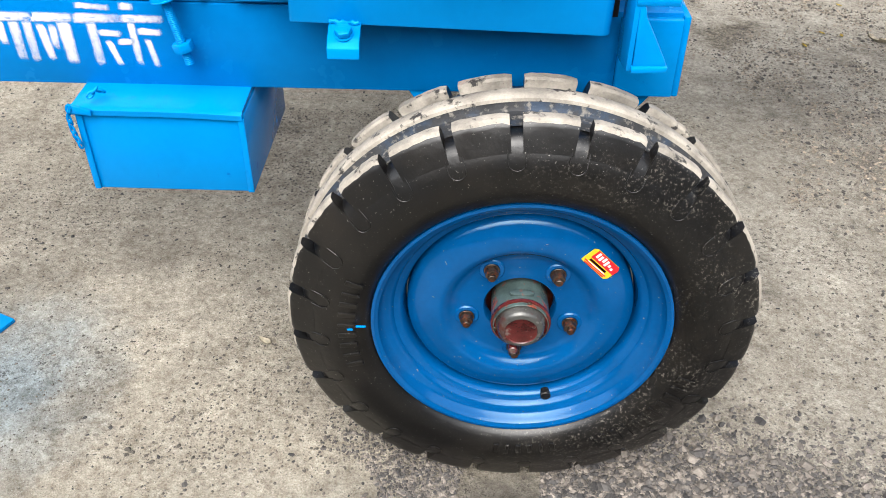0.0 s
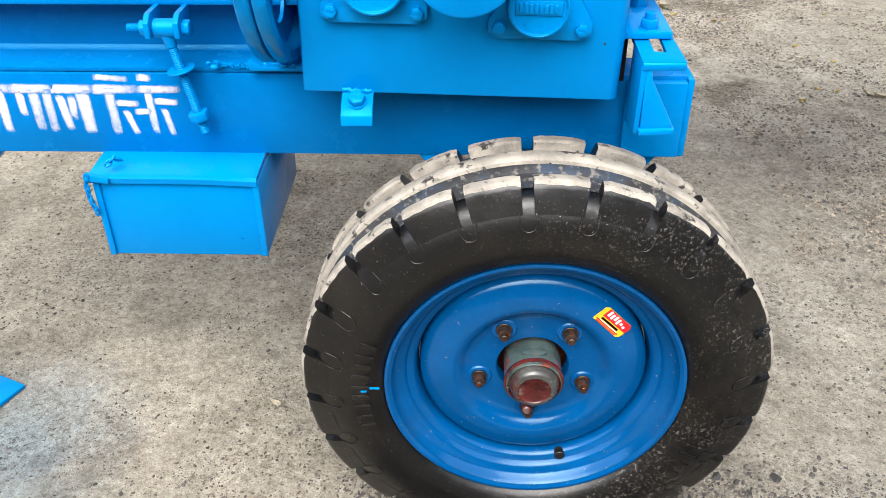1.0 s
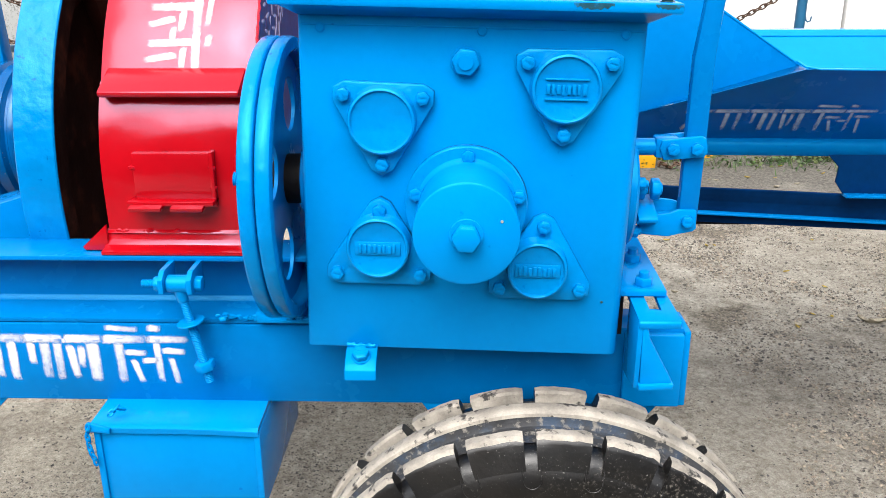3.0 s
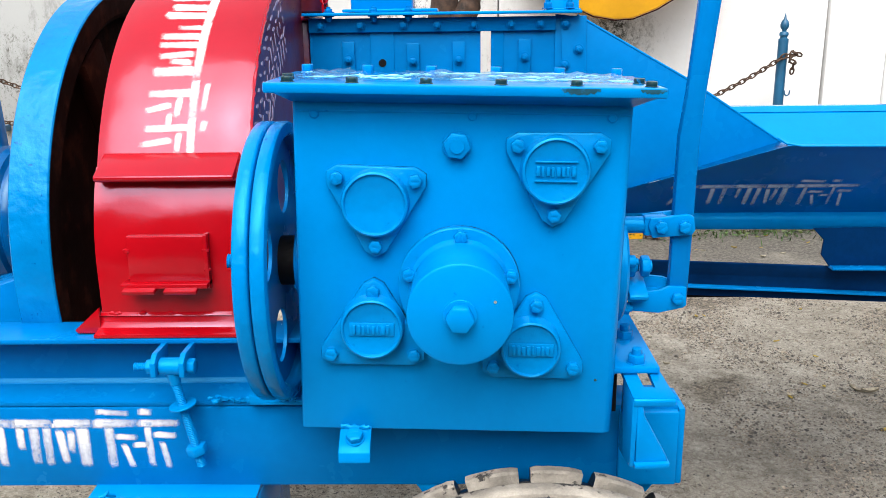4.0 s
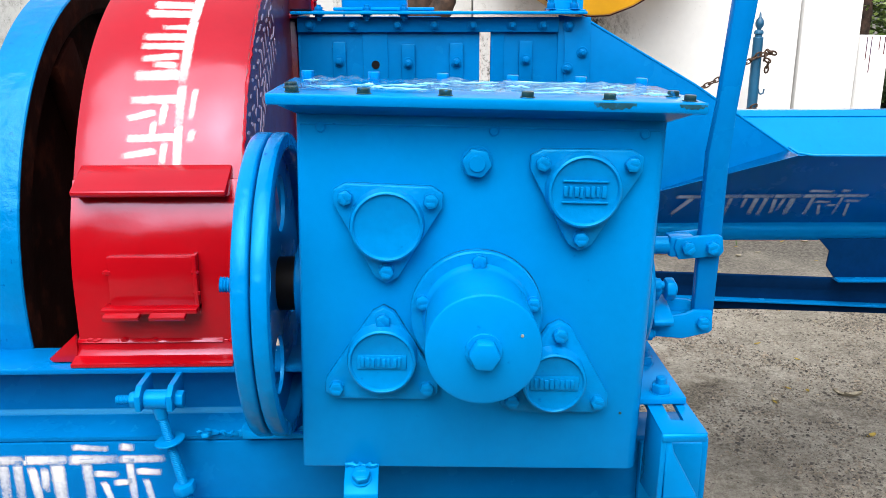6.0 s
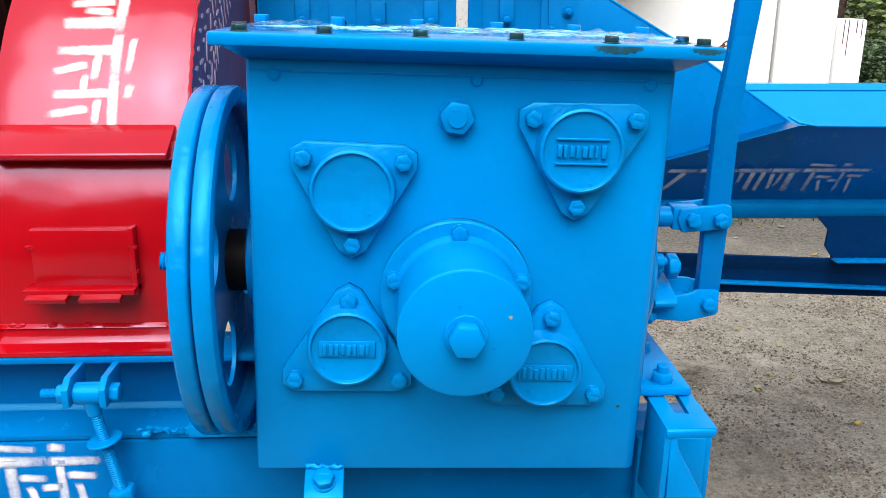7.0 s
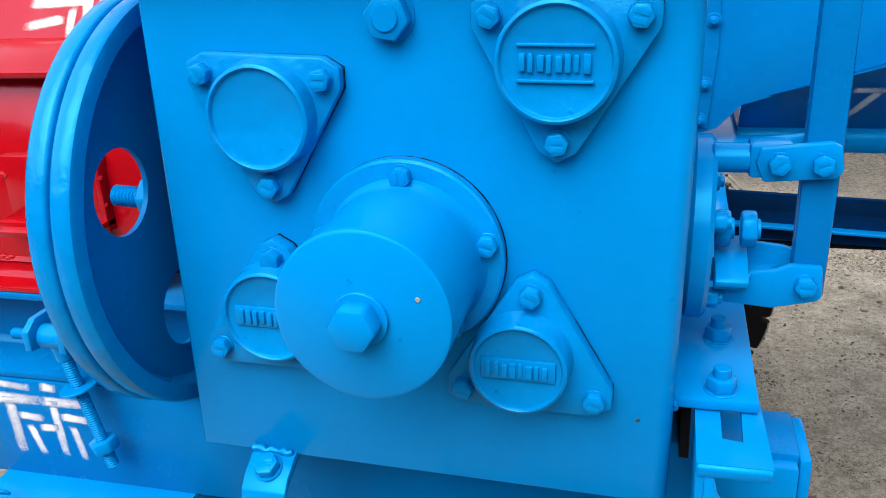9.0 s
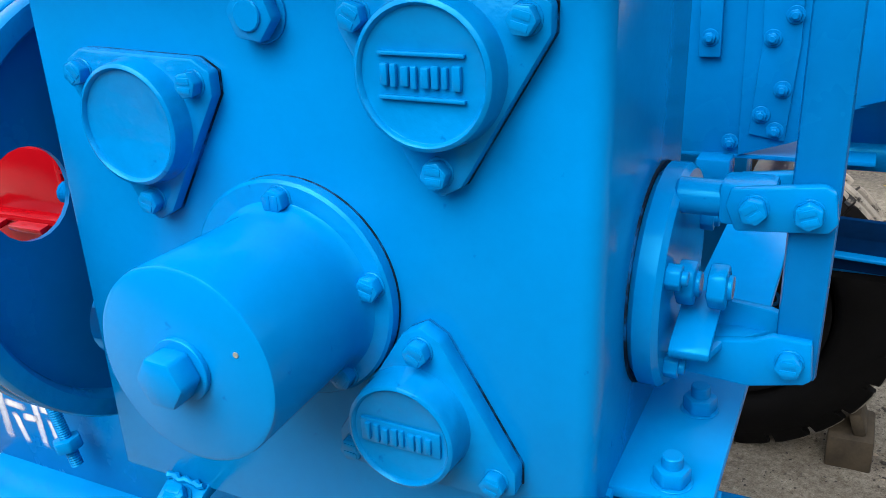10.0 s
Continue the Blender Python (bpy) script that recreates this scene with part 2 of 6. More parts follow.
def ground_material():
    m = bpy.data.materials.new("packed_earth")
    m.use_nodes = True
    nt = m.node_tree
    p = nt.nodes["Principled BSDF"]

    def times(a, b):
        n = nt.nodes.new("ShaderNodeMath")
        n.operation = "MULTIPLY"
        nt.links.new(a, n.inputs[0])
        nt.links.new(b, n.inputs[1])
        return n.outputs[0]

    # broad tone, then a soft mottle, then grain
    col = mix(nt, "MIX", ramp(nt, noise_of(nt, 1.3, 6, 0.6), 0.36, 0.66), (0.400, 0.366, 0.305), (0.545, 0.505, 0.430))
    col = mix(nt, "MIX", ramp(nt, noise_of(nt, 3.1, 7, 0.7), 0.50, 0.70), col, (0.265, 0.240, 0.200))
    col = mix(nt, "MULTIPLY", 1.0, col, mix(nt, "MIX", ramp(nt, noise_of(nt, 13, 7, 0.72), 0.34, 0.66), (0.80, 0.79, 0.77), (1.12, 1.12, 1.11)))
    # colour shares the bump noise: hollows are painted darker, as shade
    relief = noise_of(nt, 62, 6, 0.68)
    col = mix(nt, "MULTIPLY", 1.0, col, mix(nt, "MIX", ramp(nt, relief, 0.36, 0.62), (0.66, 0.64, 0.61), (1.08, 1.08, 1.07)))
    grain = noise_of(nt, 230, 5, 0.7)
    col = mix(nt, "MULTIPLY", 1.0, col, mix(nt, "MIX", ramp(nt, grain, 0.34, 0.64), (0.66, 0.64, 0.61), (1.13, 1.13, 1.13)))
    # crumbs and chaff in clumps
    clump = times(ramp(nt, noise_of(nt, 2.4, 6, 0.65), 0.50, 0.64), ramp(nt, noise_of(nt, 95, 6, 0.8), 0.53, 0.60))
    col = mix(nt, "MIX", clump, col, (0.060, 0.052, 0.042))
    few = times(ramp(nt, noise_of(nt, 9, 5, 0.7), 0.48, 0.62), ramp(nt, noise_of(nt, 120, 6, 0.8), 0.57, 0.62))
    col = mix(nt, "MIX", few, col, (0.075, 0.066, 0.054))
    col = mix(nt, "MIX", ramp(nt, noise_of(nt, 300, 4, 0.7), 0.62, 0.70), col, (0.60, 0.575, 0.52))
    geo = nt.nodes.new("ShaderNodeNewGeometry")
    sep = nt.nodes.new("ShaderNodeSeparateXYZ")
    nt.links.new(geo.outputs["Position"], sep.inputs[0])

    def shifted(scale, amount, source):
        n = nt.nodes.new("ShaderNodeMath")
        n.operation = "MULTIPLY_ADD"
        nt.links.new(noise_of(nt, scale, 6, 0.68), n.inputs[0])
        n.inputs[1].default_value = amount
        nt.links.new(source, n.inputs[2])
        return n.outputs[0]

    # greyer, worn drive on one side
    col = mix(nt, "MULTIPLY", ramp(nt, shifted(1.1, 1.3, sep.outputs[0]), 0.75, 1.4), col, (0.84, 0.86, 0.895))
    # darker, stonier soil along the wall foot
    col = mix(nt, "MIX", ramp(nt, shifted(2.2, 1.6, sep.outputs[1]), 3.7, 4.6), col, mix(nt, "MIX", ramp(nt, noise_of(nt, 55, 6, 0.8), 0.42, 0.62), (0.075, 0.070, 0.060), (0.19, 0.177, 0.155)))

    def patch(centre, shape, scale, amount, lo, hi):
        far = nt.nodes.new("ShaderNodeVectorMath")
        far.operation = "DISTANCE"
        flat = nt.nodes.new("ShaderNodeMapping")
        flat.inputs["Scale"].default_value = (*shape, 0.0)
        nt.links.new(geo.outputs["Position"], flat.inputs[0])
        nt.links.new(flat.outputs[0], far.inputs[0])
        far.inputs[1].default_value = (centre[0] * shape[0], centre[1] * shape[1], 0.0)
        return ramp(nt, shifted(scale, amount, far.outputs["Value"]), hi, lo)

    # damp stains on the drive, broken up by grit
    broken = mix(nt, "MIX", ramp(nt, noise_of(nt, 70, 6, 0.8), 0.40, 0.60), (0.30, 0.28, 0.25), (0.80, 0.78, 0.75))
    for centre, shape, lo, hi in (((0.98, 1.98), (1.0, 0.8), 0.40, 0.52), ((0.60, 1.15), (1.0, 0.9), 0.30, 0.42), ((1.25, 3.0), (0.5, 1.0), 0.40, 0.52)):
        col = mix(nt, "MULTIPLY", patch(centre, shape, 4.5, 0.75, lo, hi), col, broken)
    # sand misted with blue paint beside the prop
    col = mix(nt, "MULTIPLY", patch((-0.92, 0.10), (1.0, 0.8), 8, 0.30, 0.20, 0.42), col, (0.62, 0.78, 0.98))
    # darker uneven patch under the gravel by the near tyre
    col = mix(nt, "MIX", patch((0.33, -0.30), (0.42, 1.0), 7, 0.30, 0.30, 0.46), col, (0.045, 0.041, 0.036))
    nt.links.new(col, p.inputs["Base Color"])
    p.inputs["Roughness"].default_value = 0.95
    p.inputs["Specular IOR Level"].default_value = 0.15
    last = None
    for source, dist, strength in ((noise_of(nt, 9, 5, 0.65), 0.025, 0.6), (relief, 0.014, 1.0), (grain, 0.004, 1.0), (noise_of(nt, 420, 4, 0.7), 0.002, 0.9)):
        b = nt.nodes.new("ShaderNodeBump")
        b.inputs["Strength"].default_value, b.inputs["Distance"].default_value = strength, dist
        nt.links.new(source, b.inputs["Height"])
        if last:
            nt.links.new(last.outputs[0], b.inputs["Normal"])
        last = b
    nt.links.new(last.outputs[0], p.inputs["Normal"])
    return m


EARTH = ground_material()


def plaster_material():
    m = surface("whitewashed_plaster", (0.71, 0.71, 0.70), 0.9, vary=0.05, scale=1.5, bump=0.4, bump_scale=30)
    nt = m.node_tree
    p = nt.nodes["Principled BSDF"]
    old = p.inputs["Base Color"].links[0].from_socket
    drip = ramp(nt, noise_of(nt, 5, 7, 0.75, (1.0, 1.0, 0.45)), 0.52, 0.72)
    sep = nt.nodes.new("ShaderNodeSeparateXYZ")
    geo = nt.nodes.new("ShaderNodeNewGeometry")
    nt.links.new(geo.outputs["Position"], sep.inputs[0])
    old_part = ramp(nt, sep.outputs[0], 0.9, -1.6)
    mul = nt.nodes.new("ShaderNodeMath")
    mul.operation = "MULTIPLY"
    nt.links.new(drip, mul.inputs[0])
    nt.links.new(old_part, mul.inputs[1])
    col = mix(nt, "MIX", old_part, old, (0.33, 0.335, 0.325))
    col = mix(nt, "MIX", mul.outputs[0], col, (0.10, 0.10, 0.09))
    specks = ramp(nt, noise_of(nt, 42, 8, 0.9, (1.0, 1.0, 0.6)), 0.535, 0.565)
    patch = ramp(nt, noise_of(nt, 2.6, 6, 0.7), 0.46, 0.56)
    both = nt.nodes.new("ShaderNodeMath")
    both.operation = "MULTIPLY"
    nt.links.new(specks, both.inputs[0])
    nt.links.new(patch, both.inputs[1])
    damp = nt.nodes.new("ShaderNodeMath")
    damp.operation = "MULTIPLY"
    nt.links.new(both.outputs[0], damp.inputs[0])
    nt.links.new(ramp(nt, sep.outputs[0], 1.5, 0.95), damp.inputs[1])
    col = mix(nt, "MIX", damp.outputs[0], col, (0.10, 0.10, 0.085))
    # black mould in one damp patch, with a few thin cracks round it
    spread = nt.nodes.new("ShaderNodeVectorMath")
    spread.operation = "DISTANCE"
    nt.links.new(geo.outputs["Position"], spread.inputs[0])
    spread.inputs[1].default_value = (1.07, 4.80, 1.27)
    ragged = nt.nodes.new("ShaderNodeMath")
    ragged.operation = "MULTIPLY_ADD"
    nt.links.new(noise_of(nt, 7, 7, 0.75, (1.0, 1.0, 0.6)), ragged.inputs[0])
    ragged.inputs[1].default_value = 0.55
    nt.links.new(spread.outputs["Value"], ragged.inputs[2])
    mould = nt.nodes.new("ShaderNodeMath")
    mould.operation = "MULTIPLY"
    nt.links.new(ramp(nt, ragged.outputs[0], 0.50, 0.36), mould.inputs[0])
    nt.links.new(ramp(nt, noise_of(nt, 38, 7, 0.85), 0.42, 0.56), mould.inputs[1])
    col = mix(nt, "MIX", mould.outputs[0], col, (0.055, 0.055, 0.045))
    cracks = ramp(nt, noise_of(nt, 60, 6, 0.8), 0.66, 0.70)
    col = mix(nt, "MIX", cracks, col, (0.45, 0.44, 0.41))
    nt.links.new(col, p.inputs["Base Color"])
    return m


PLASTER = plaster_material()


def film_material():
    m = bpy.data.materials.new("clear_plastic_film")
    m.use_nodes = True
    nt = m.node_tree
    nt.nodes.remove(nt.nodes["Principled BSDF"])
    clear = nt.nodes.new("ShaderNodeBsdfTransparent")
    clear.inputs[0].default_value = (0.90, 1.0, 1.0, 1)
    p = nt.nodes.new("ShaderNodeBsdfGlossy")
    p.inputs["Color"].default_value = (0.75, 0.95, 1.0, 1)
    p.inputs["Roughness"].default_value = 0.05
    both = nt.nodes.new("ShaderNodeMixShader")
    both.inputs[0].default_value = 0.26
    nt.links.new(clear.outputs[0], both.inputs[1])
    nt.links.new(p.outputs[0], both.inputs[2])
    nt.links.new(both.outputs[0], nt.nodes["Material Output"].inputs["Surface"])
    b = nt.nodes.new("ShaderNodeBump")
    b.inputs["Strength"].default_value, b.inputs["Distance"].default_value = 0.9, 0.01
    nt.links.new(noise_of(nt, 30, 4), b.inputs["Height"])
    nt.links.new(b.outputs[0], p.inputs["Normal"])
    return m


FILM = film_material()

# ---- mesh tools ----
WM = {}


def thing(name, m, label, category, group="", kind=""):
    """An Empty at the base of a thing; its parts hang under it."""
    e = new(name)
    e.empty_display_size = 0.05
    e.matrix_basis = m
    WM[e] = m.copy()
    return tagged(e, label, category, group, kind)


def finish(bm, angle=38):
    bmesh.ops.recalc_face_normals(bm, faces=bm.faces)
    limit = radians(angle)
    for f in bm.faces:
        f.smooth = True
    for e in bm.edges:
        e.smooth = len(e.link_faces) == 2 and e.calc_face_angle(0) < limit


def mesh_of(name, bm, material, angle=38):
    finish(bm, angle)
    me = bpy.data.meshes.new(name)
    bm.to_mesh(me)
    bm.free()
    me.materials.append(material)
    return me


def part(name, bm, material, parent=None, label="", local=False, angle=38):
    """Links a bmesh as one mesh object under a thing or a part. Coordinates are the world's unless local."""
    me = bm if isinstance(bm, bpy.types.Mesh) else mesh_of(name, bm, material, angle)
    ob = new(name, me)
    if parent:
        ob.parent = parent
        if local:
            WM[ob] = WM[parent].copy()
        else:
            ob.matrix_parent_inverse = WM[parent].inverted()
            WM[ob] = Matrix()
    else:
        WM[ob] = Matrix()
    return tagged(ob, label)


def placed(name, me, parent, m, label=""):
    """One more object on a shared mesh, at the pose m in its parent's own space."""
    ob = new(name, me)
    ob.parent = parent
    ob.matrix_basis = m
    WM[ob] = WM[parent] @ m
    return tagged(ob, label)


def solo(name, bm, material, label, category, group="", kind="", angle=38):
    return tagged(part(name, bm, material, angle=angle), label, category, group, kind)


def bevel_new(bm, verts, width, seg=2):
    if width <= 0:
        return
    edges = {e for v in verts for e in v.link_edges}
    edges = [e for e in edges if len(e.link_faces) == 2 and e.calc_face_angle(0) > 0.5]
    bmesh.ops.bevel(bm, geom=edges, offset=width, segments=seg, profile=0.5, affect="EDGES")


def box(lo, hi, bev=0.003, bm=None, m=None):
    bm = bm or bmesh.new()
    lo, hi = Vector(lo), Vector(hi)
    made = bmesh.ops.create_cube(bm, size=1)["verts"]
    for v in made:
        v.co = Vector([(lo[i] + hi[i]) / 2 + v.co[i] * (hi[i] - lo[i]) for i in range(3)])
        if m:
            v.co = m @ v.co
    bevel_new(bm, made, bev)
    return bm


AXES = {"x": (1, 2, 0), "y": (0, 2, 1), "z": (0, 1, 2)}


def prism(pts, axis, a, b, bev=0.002, bm=None):
    """A polygon in the plane across the axis, from a to b along it."""
    bm = bm or bmesh.new()
    i, j, k = AXES[axis]
    rings = []
    for depth in (a, b):
        ring = []
        for u, w in pts:
            co = [0, 0, 0]
            co[i], co[j], co[k] = u, w, depth
            ring.append(bm.verts.new(co))
        rings.append(ring)
    n = len(pts)
    bm.faces.new(rings[0])
    bm.faces.new(rings[1][::-1])
    for q in range(n):
        bm.faces.new((rings[0][q], rings[0][(q + 1) % n], rings[1][(q + 1) % n], rings[1][q]))
    made = rings[0] + rings[1]
    bmesh.ops.recalc_face_normals(bm, faces=list({f for v in made for f in v.link_faces}))
    bevel_new(bm, made, bev)
    return bm


def revolve(profile, origin, axis, seg=48, bm=None, closed=False, sweep=360.0, start=0.0):
    """Turns (radius, height along the axis) pairs round the axis through origin. axis: x, y or z."""
    bm = bm or bmesh.new()
    i, j, k = AXES[axis]
    full = sweep >= 360
    count = seg if full else seg + 1
    rings = []
    for s in range(count):
        a = radians(start + sweep * s / seg)
        ring = []
        for r, h in profile:
            co = [0, 0, 0]
            co[i], co[j], co[k] = origin[i] + r * math.cos(a), origin[j] + r * math.sin(a), origin[k] + h
            ring.append(bm.verts.new(co))
        rings.append(ring)
    n = len(profile)
    for s in range(seg):
        p, q = rings[s], rings[(s + 1) % count]
        for t in range(n if closed else n - 1):
            bm.faces.new((p[t], q[t], q[(t + 1) % n], p[(t + 1) % n]))
    if not full and closed:
        bm.faces.new(rings[0])
        bm.faces.new(rings[-1][::-1])
    bmesh.ops.remove_doubles(bm, verts=bm.verts, dist=1e-6)
    return bm


def disc(r, a, b, origin, axis, bev=0.002, seg=40, bm=None):
    """A solid round plate or bar from a to b along the axis."""
    lo, hi = min(a, b), max(a, b)
    return revolve([(0, lo), (r - bev, lo), (r, lo + bev), (r, hi - bev), (r - bev, hi), (0, hi)], origin, axis, seg, bm)


def ring_solid(r0, r1, a, b, origin, axis, bev=0.002, seg=48, bm=None):
    return revolve([(r0 + bev, a), (r1 - bev, a), (r1, a + bev), (r1, b - bev), (r1 - bev, b), (r0 + bev, b), (r0, b - bev), (r0, a + bev)],
                   origin, axis, seg, bm, closed=True)


def sweep_tube(points, r, seg=8, bm=None, closed=False):
    """A round bar along points; r is one radius or one for each point."""
    bm = bm or bmesh.new()
    pts = [Vector(p) for p in points]
    rs = r if isinstance(r, (list, tuple)) else [r] * len(pts)
    rings, n = [], len(pts)
    up = Vector((0.13, 0.31, 0.94)).normalized()
    for q, p in enumerate(pts):
        if closed:
            d = pts[(q + 1) % n] - pts[q - 1]
        else:
            d = pts[min(q + 1, n - 1)] - pts[max(q - 1, 0)]
        d.normalize()
        s = d.cross(up)
        s = (s if s.length > 1e-4 else d.cross(Vector((1, 0, 0)))).normalized()
        t = s.cross(d)
        rings.append([bm.verts.new(p + (s * math.cos(2 * math.pi * w / seg) + t * math.sin(2 * math.pi * w / seg)) * rs[q]) for w in range(seg)])
    for q in range(n if closed else n - 1):
        a, b = rings[q], rings[(q + 1) % n]
        for w in range(seg):
            bm.faces.new((a[w], a[(w + 1) % seg], b[(w + 1) % seg], b[w]))
    if not closed:
        bm.faces.new(rings[0][::-1])
        bm.faces.new(rings[-1])
    return bm


def threaded(p0, p1, r, pitch=0.0028, bm=None):
    """A screwed bar: rings of alternating radius."""
    p0, p1 = Vector(p0), Vector(p1)
    n = int((p1 - p0).length / pitch * 2)
    pts = [p0.lerp(p1, q / n) for q in range(n + 1)]
    return sweep_tube(pts, [r if q % 2 else r * 0.86 for q in range(n + 1)], 12, bm)


def ngon(n, r, turn=0.0):
    return [(r * math.cos(2 * math.pi * q / n + radians(turn)), r * math.sin(2 * math.pi * q / n + radians(turn))) for q in range(n)]


def bolt_mesh(name, material, r=0.009, head=0.008, stud=0.0, washer=0.0, slot=False, ring=1.4):
    """A hexagon bolt or nut whose axis is -y, seated at y = 0."""
    bm = bmesh.new()
    if washer:
        disc(r * ring, -washer, 0, (0, 0, 0), "y", 0.0006, 20, bm)
    prism(ngon(6, r, 12), "y", -washer - head, -washer + 0.0005, r * 0.16, bm)
    top = -washer - head
    if stud:
        disc(r * 0.55, top - stud, top + 0.001, (0, 0, 0), "y", 0.0008, 14, bm)
    if slot:
        for sgn in (-1, 1):
            lo, hi = sorted((sgn * r * 0.10, sgn * r * 0.58))
            box((-r * 0.55, top - 0.0005, lo), (r * 0.55, top + 0.001, hi), 0.0003, bm)
    return mesh_of(name, bm, material)


BOLT = bolt_mesh("bolt", BLUE_CAST, 0.0093, 0.009, washer=0.0008, ring=1.05, slot=True)
BOLT_SMALL = bolt_mesh("bolt_small", BLUE_SHADED, 0.008, 0.006, stud=0.004, washer=0.002)
NUT_BIG = bolt_mesh("nut_big", BLUE, 0.0135, 0.012, stud=0.009, washer=0.001, ring=1.1)
NUT_WHEEL = bolt_mesh("wheel_nut", RUST_NUT, 0.0112, 0.013, stud=0.008, washer=0.002, ring=1.15)
BOLT_OILY = bolt_mesh("bolt_oily", GREASE, 0.0078, 0.006, washer=0.001, ring=1.15)

# ---- ground ----
def graded(lo, hi, near_lo, near_hi, step, grow=1.22):
    """Coordinates that are close together between near_lo and near_hi and widen outwards."""
    mid = list(np.arange(near_lo, near_hi + step / 2, step))
    left, right, d = [], [], step
    x = near_lo
    while x > lo:
        d *= grow
        x -= d
        left.append(max(x, lo))
    x, d = near_hi, step
    while x < hi:
        d *= grow
        x += d
        right.append(min(x, hi))
    return left[::-1] + mid + right


def height(x, y):
    if abs(x) > 8 or abs(y - 2) > 8:
        return -0.01
    z = 0.012 * noise.noise((x * 1.7, y * 1.7, 3.0)) + 0.005 * noise.noise((x * 7, y * 7, 1.0)) + 0.0025 * noise.noise((x * 23, y * 23, 5.0))
    rut = min(math.hypot(x - 0.11, (y + 0.01) * 1.4), 0.5)
    return z * min(1, 0.15 + rut * 2) - 0.004


def build_ground():
    xs = graded(-60, 60, -1.3, 2.4, 0.022)
    ys = graded(-40, 80, -0.6, 4.4, 0.024)
    verts = [(x, y, height(x, y)) for y in ys for x in xs]
    w = len(xs)
    faces = [(j * w + i, j * w + i + 1, (j + 1) * w + i + 1, (j + 1) * w + i) for j in range(len(ys) - 1) for i in range(w - 1)]
    me = bpy.data.meshes.new("ground")
    me.from_pydata(verts, [], faces)
    me.materials.append(EARTH)
    for p in me.polygons:
        p.use_smooth = True
    return tagged(new("ground", me), "pale packed earth yard with grit and dark stains", "ground", kind="structure")


build_ground()


# ---- boundary wall, grass strip, hedge ----
def build_wall():
    w = thing("wall_back", pose(0, 4.86, 0), "whitewashed concrete panel wall, grey and stained where older", "wall", kind="structure")
    part("panel", box((-9, 4.80, -0.1), (0.272, 4.95, 2.5), 0.01), PLASTER, w)
    part("panel", box((0.281, 4.805, -0.1), (2.446, 4.95, 2.5), 0.008), PLASTER, w)
    part("panel", box((2.466, 4.80, -0.1), (2.86, 4.95, 2.5), 0.012), PLASTER, w)
    part("joint_filler", box((2.43, 4.875, -0.1), (2.475, 4.94, 2.5), 0.004), CRUMB, w, "dark gap between two wall panels")
    q = thing("gate_pillar", pose(2.9, 4.9, 0), "low white pillar with dried red paint drips", "pillar")
    part("shaft", box((2.865, 4.78, -0.05), (3.06, 5.0, 1.22), 0.02), PLASTER, q)
    for x, h in ((2.90, 0.16), (2.93, 0.24), (2.985, 0.09), (3.02, 0.12)):
        part("drip", box((x, 4.777, 1.22 - h), (x + 0.005, 4.781, 1.215), 0), RED_DARK, q, "thin dried red paint drip")


build_wall()


def build_surroundings():
    """Plain unseen walls, added behind and at both sides to block low light and darken reflections."""
    solo("wall_front", box((-12, -5.3, -0.1), (12, -5.0, 3.1), 0.02), LIGHT_BLOCK, "plain unseen wall added to block front light", "wall", kind="structure")
    solo("wall_west", box((-8.3, -4.99, -0.1), (-8.0, 4.7, 3.0), 0.02), LIGHT_BLOCK, "plain unseen wall added to block side light", "wall", kind="structure")
    solo("wall_east", box((8.0, -4.99, -0.1), (8.3, 9.0, 3.4), 0.02), LIGHT_BLOCK, "plain unseen wall added to block side light", "wall", kind="structure")


build_surroundings()

# ---- trailer wheel ----
HUB = Vector((0.113, -0.010, 0.366))


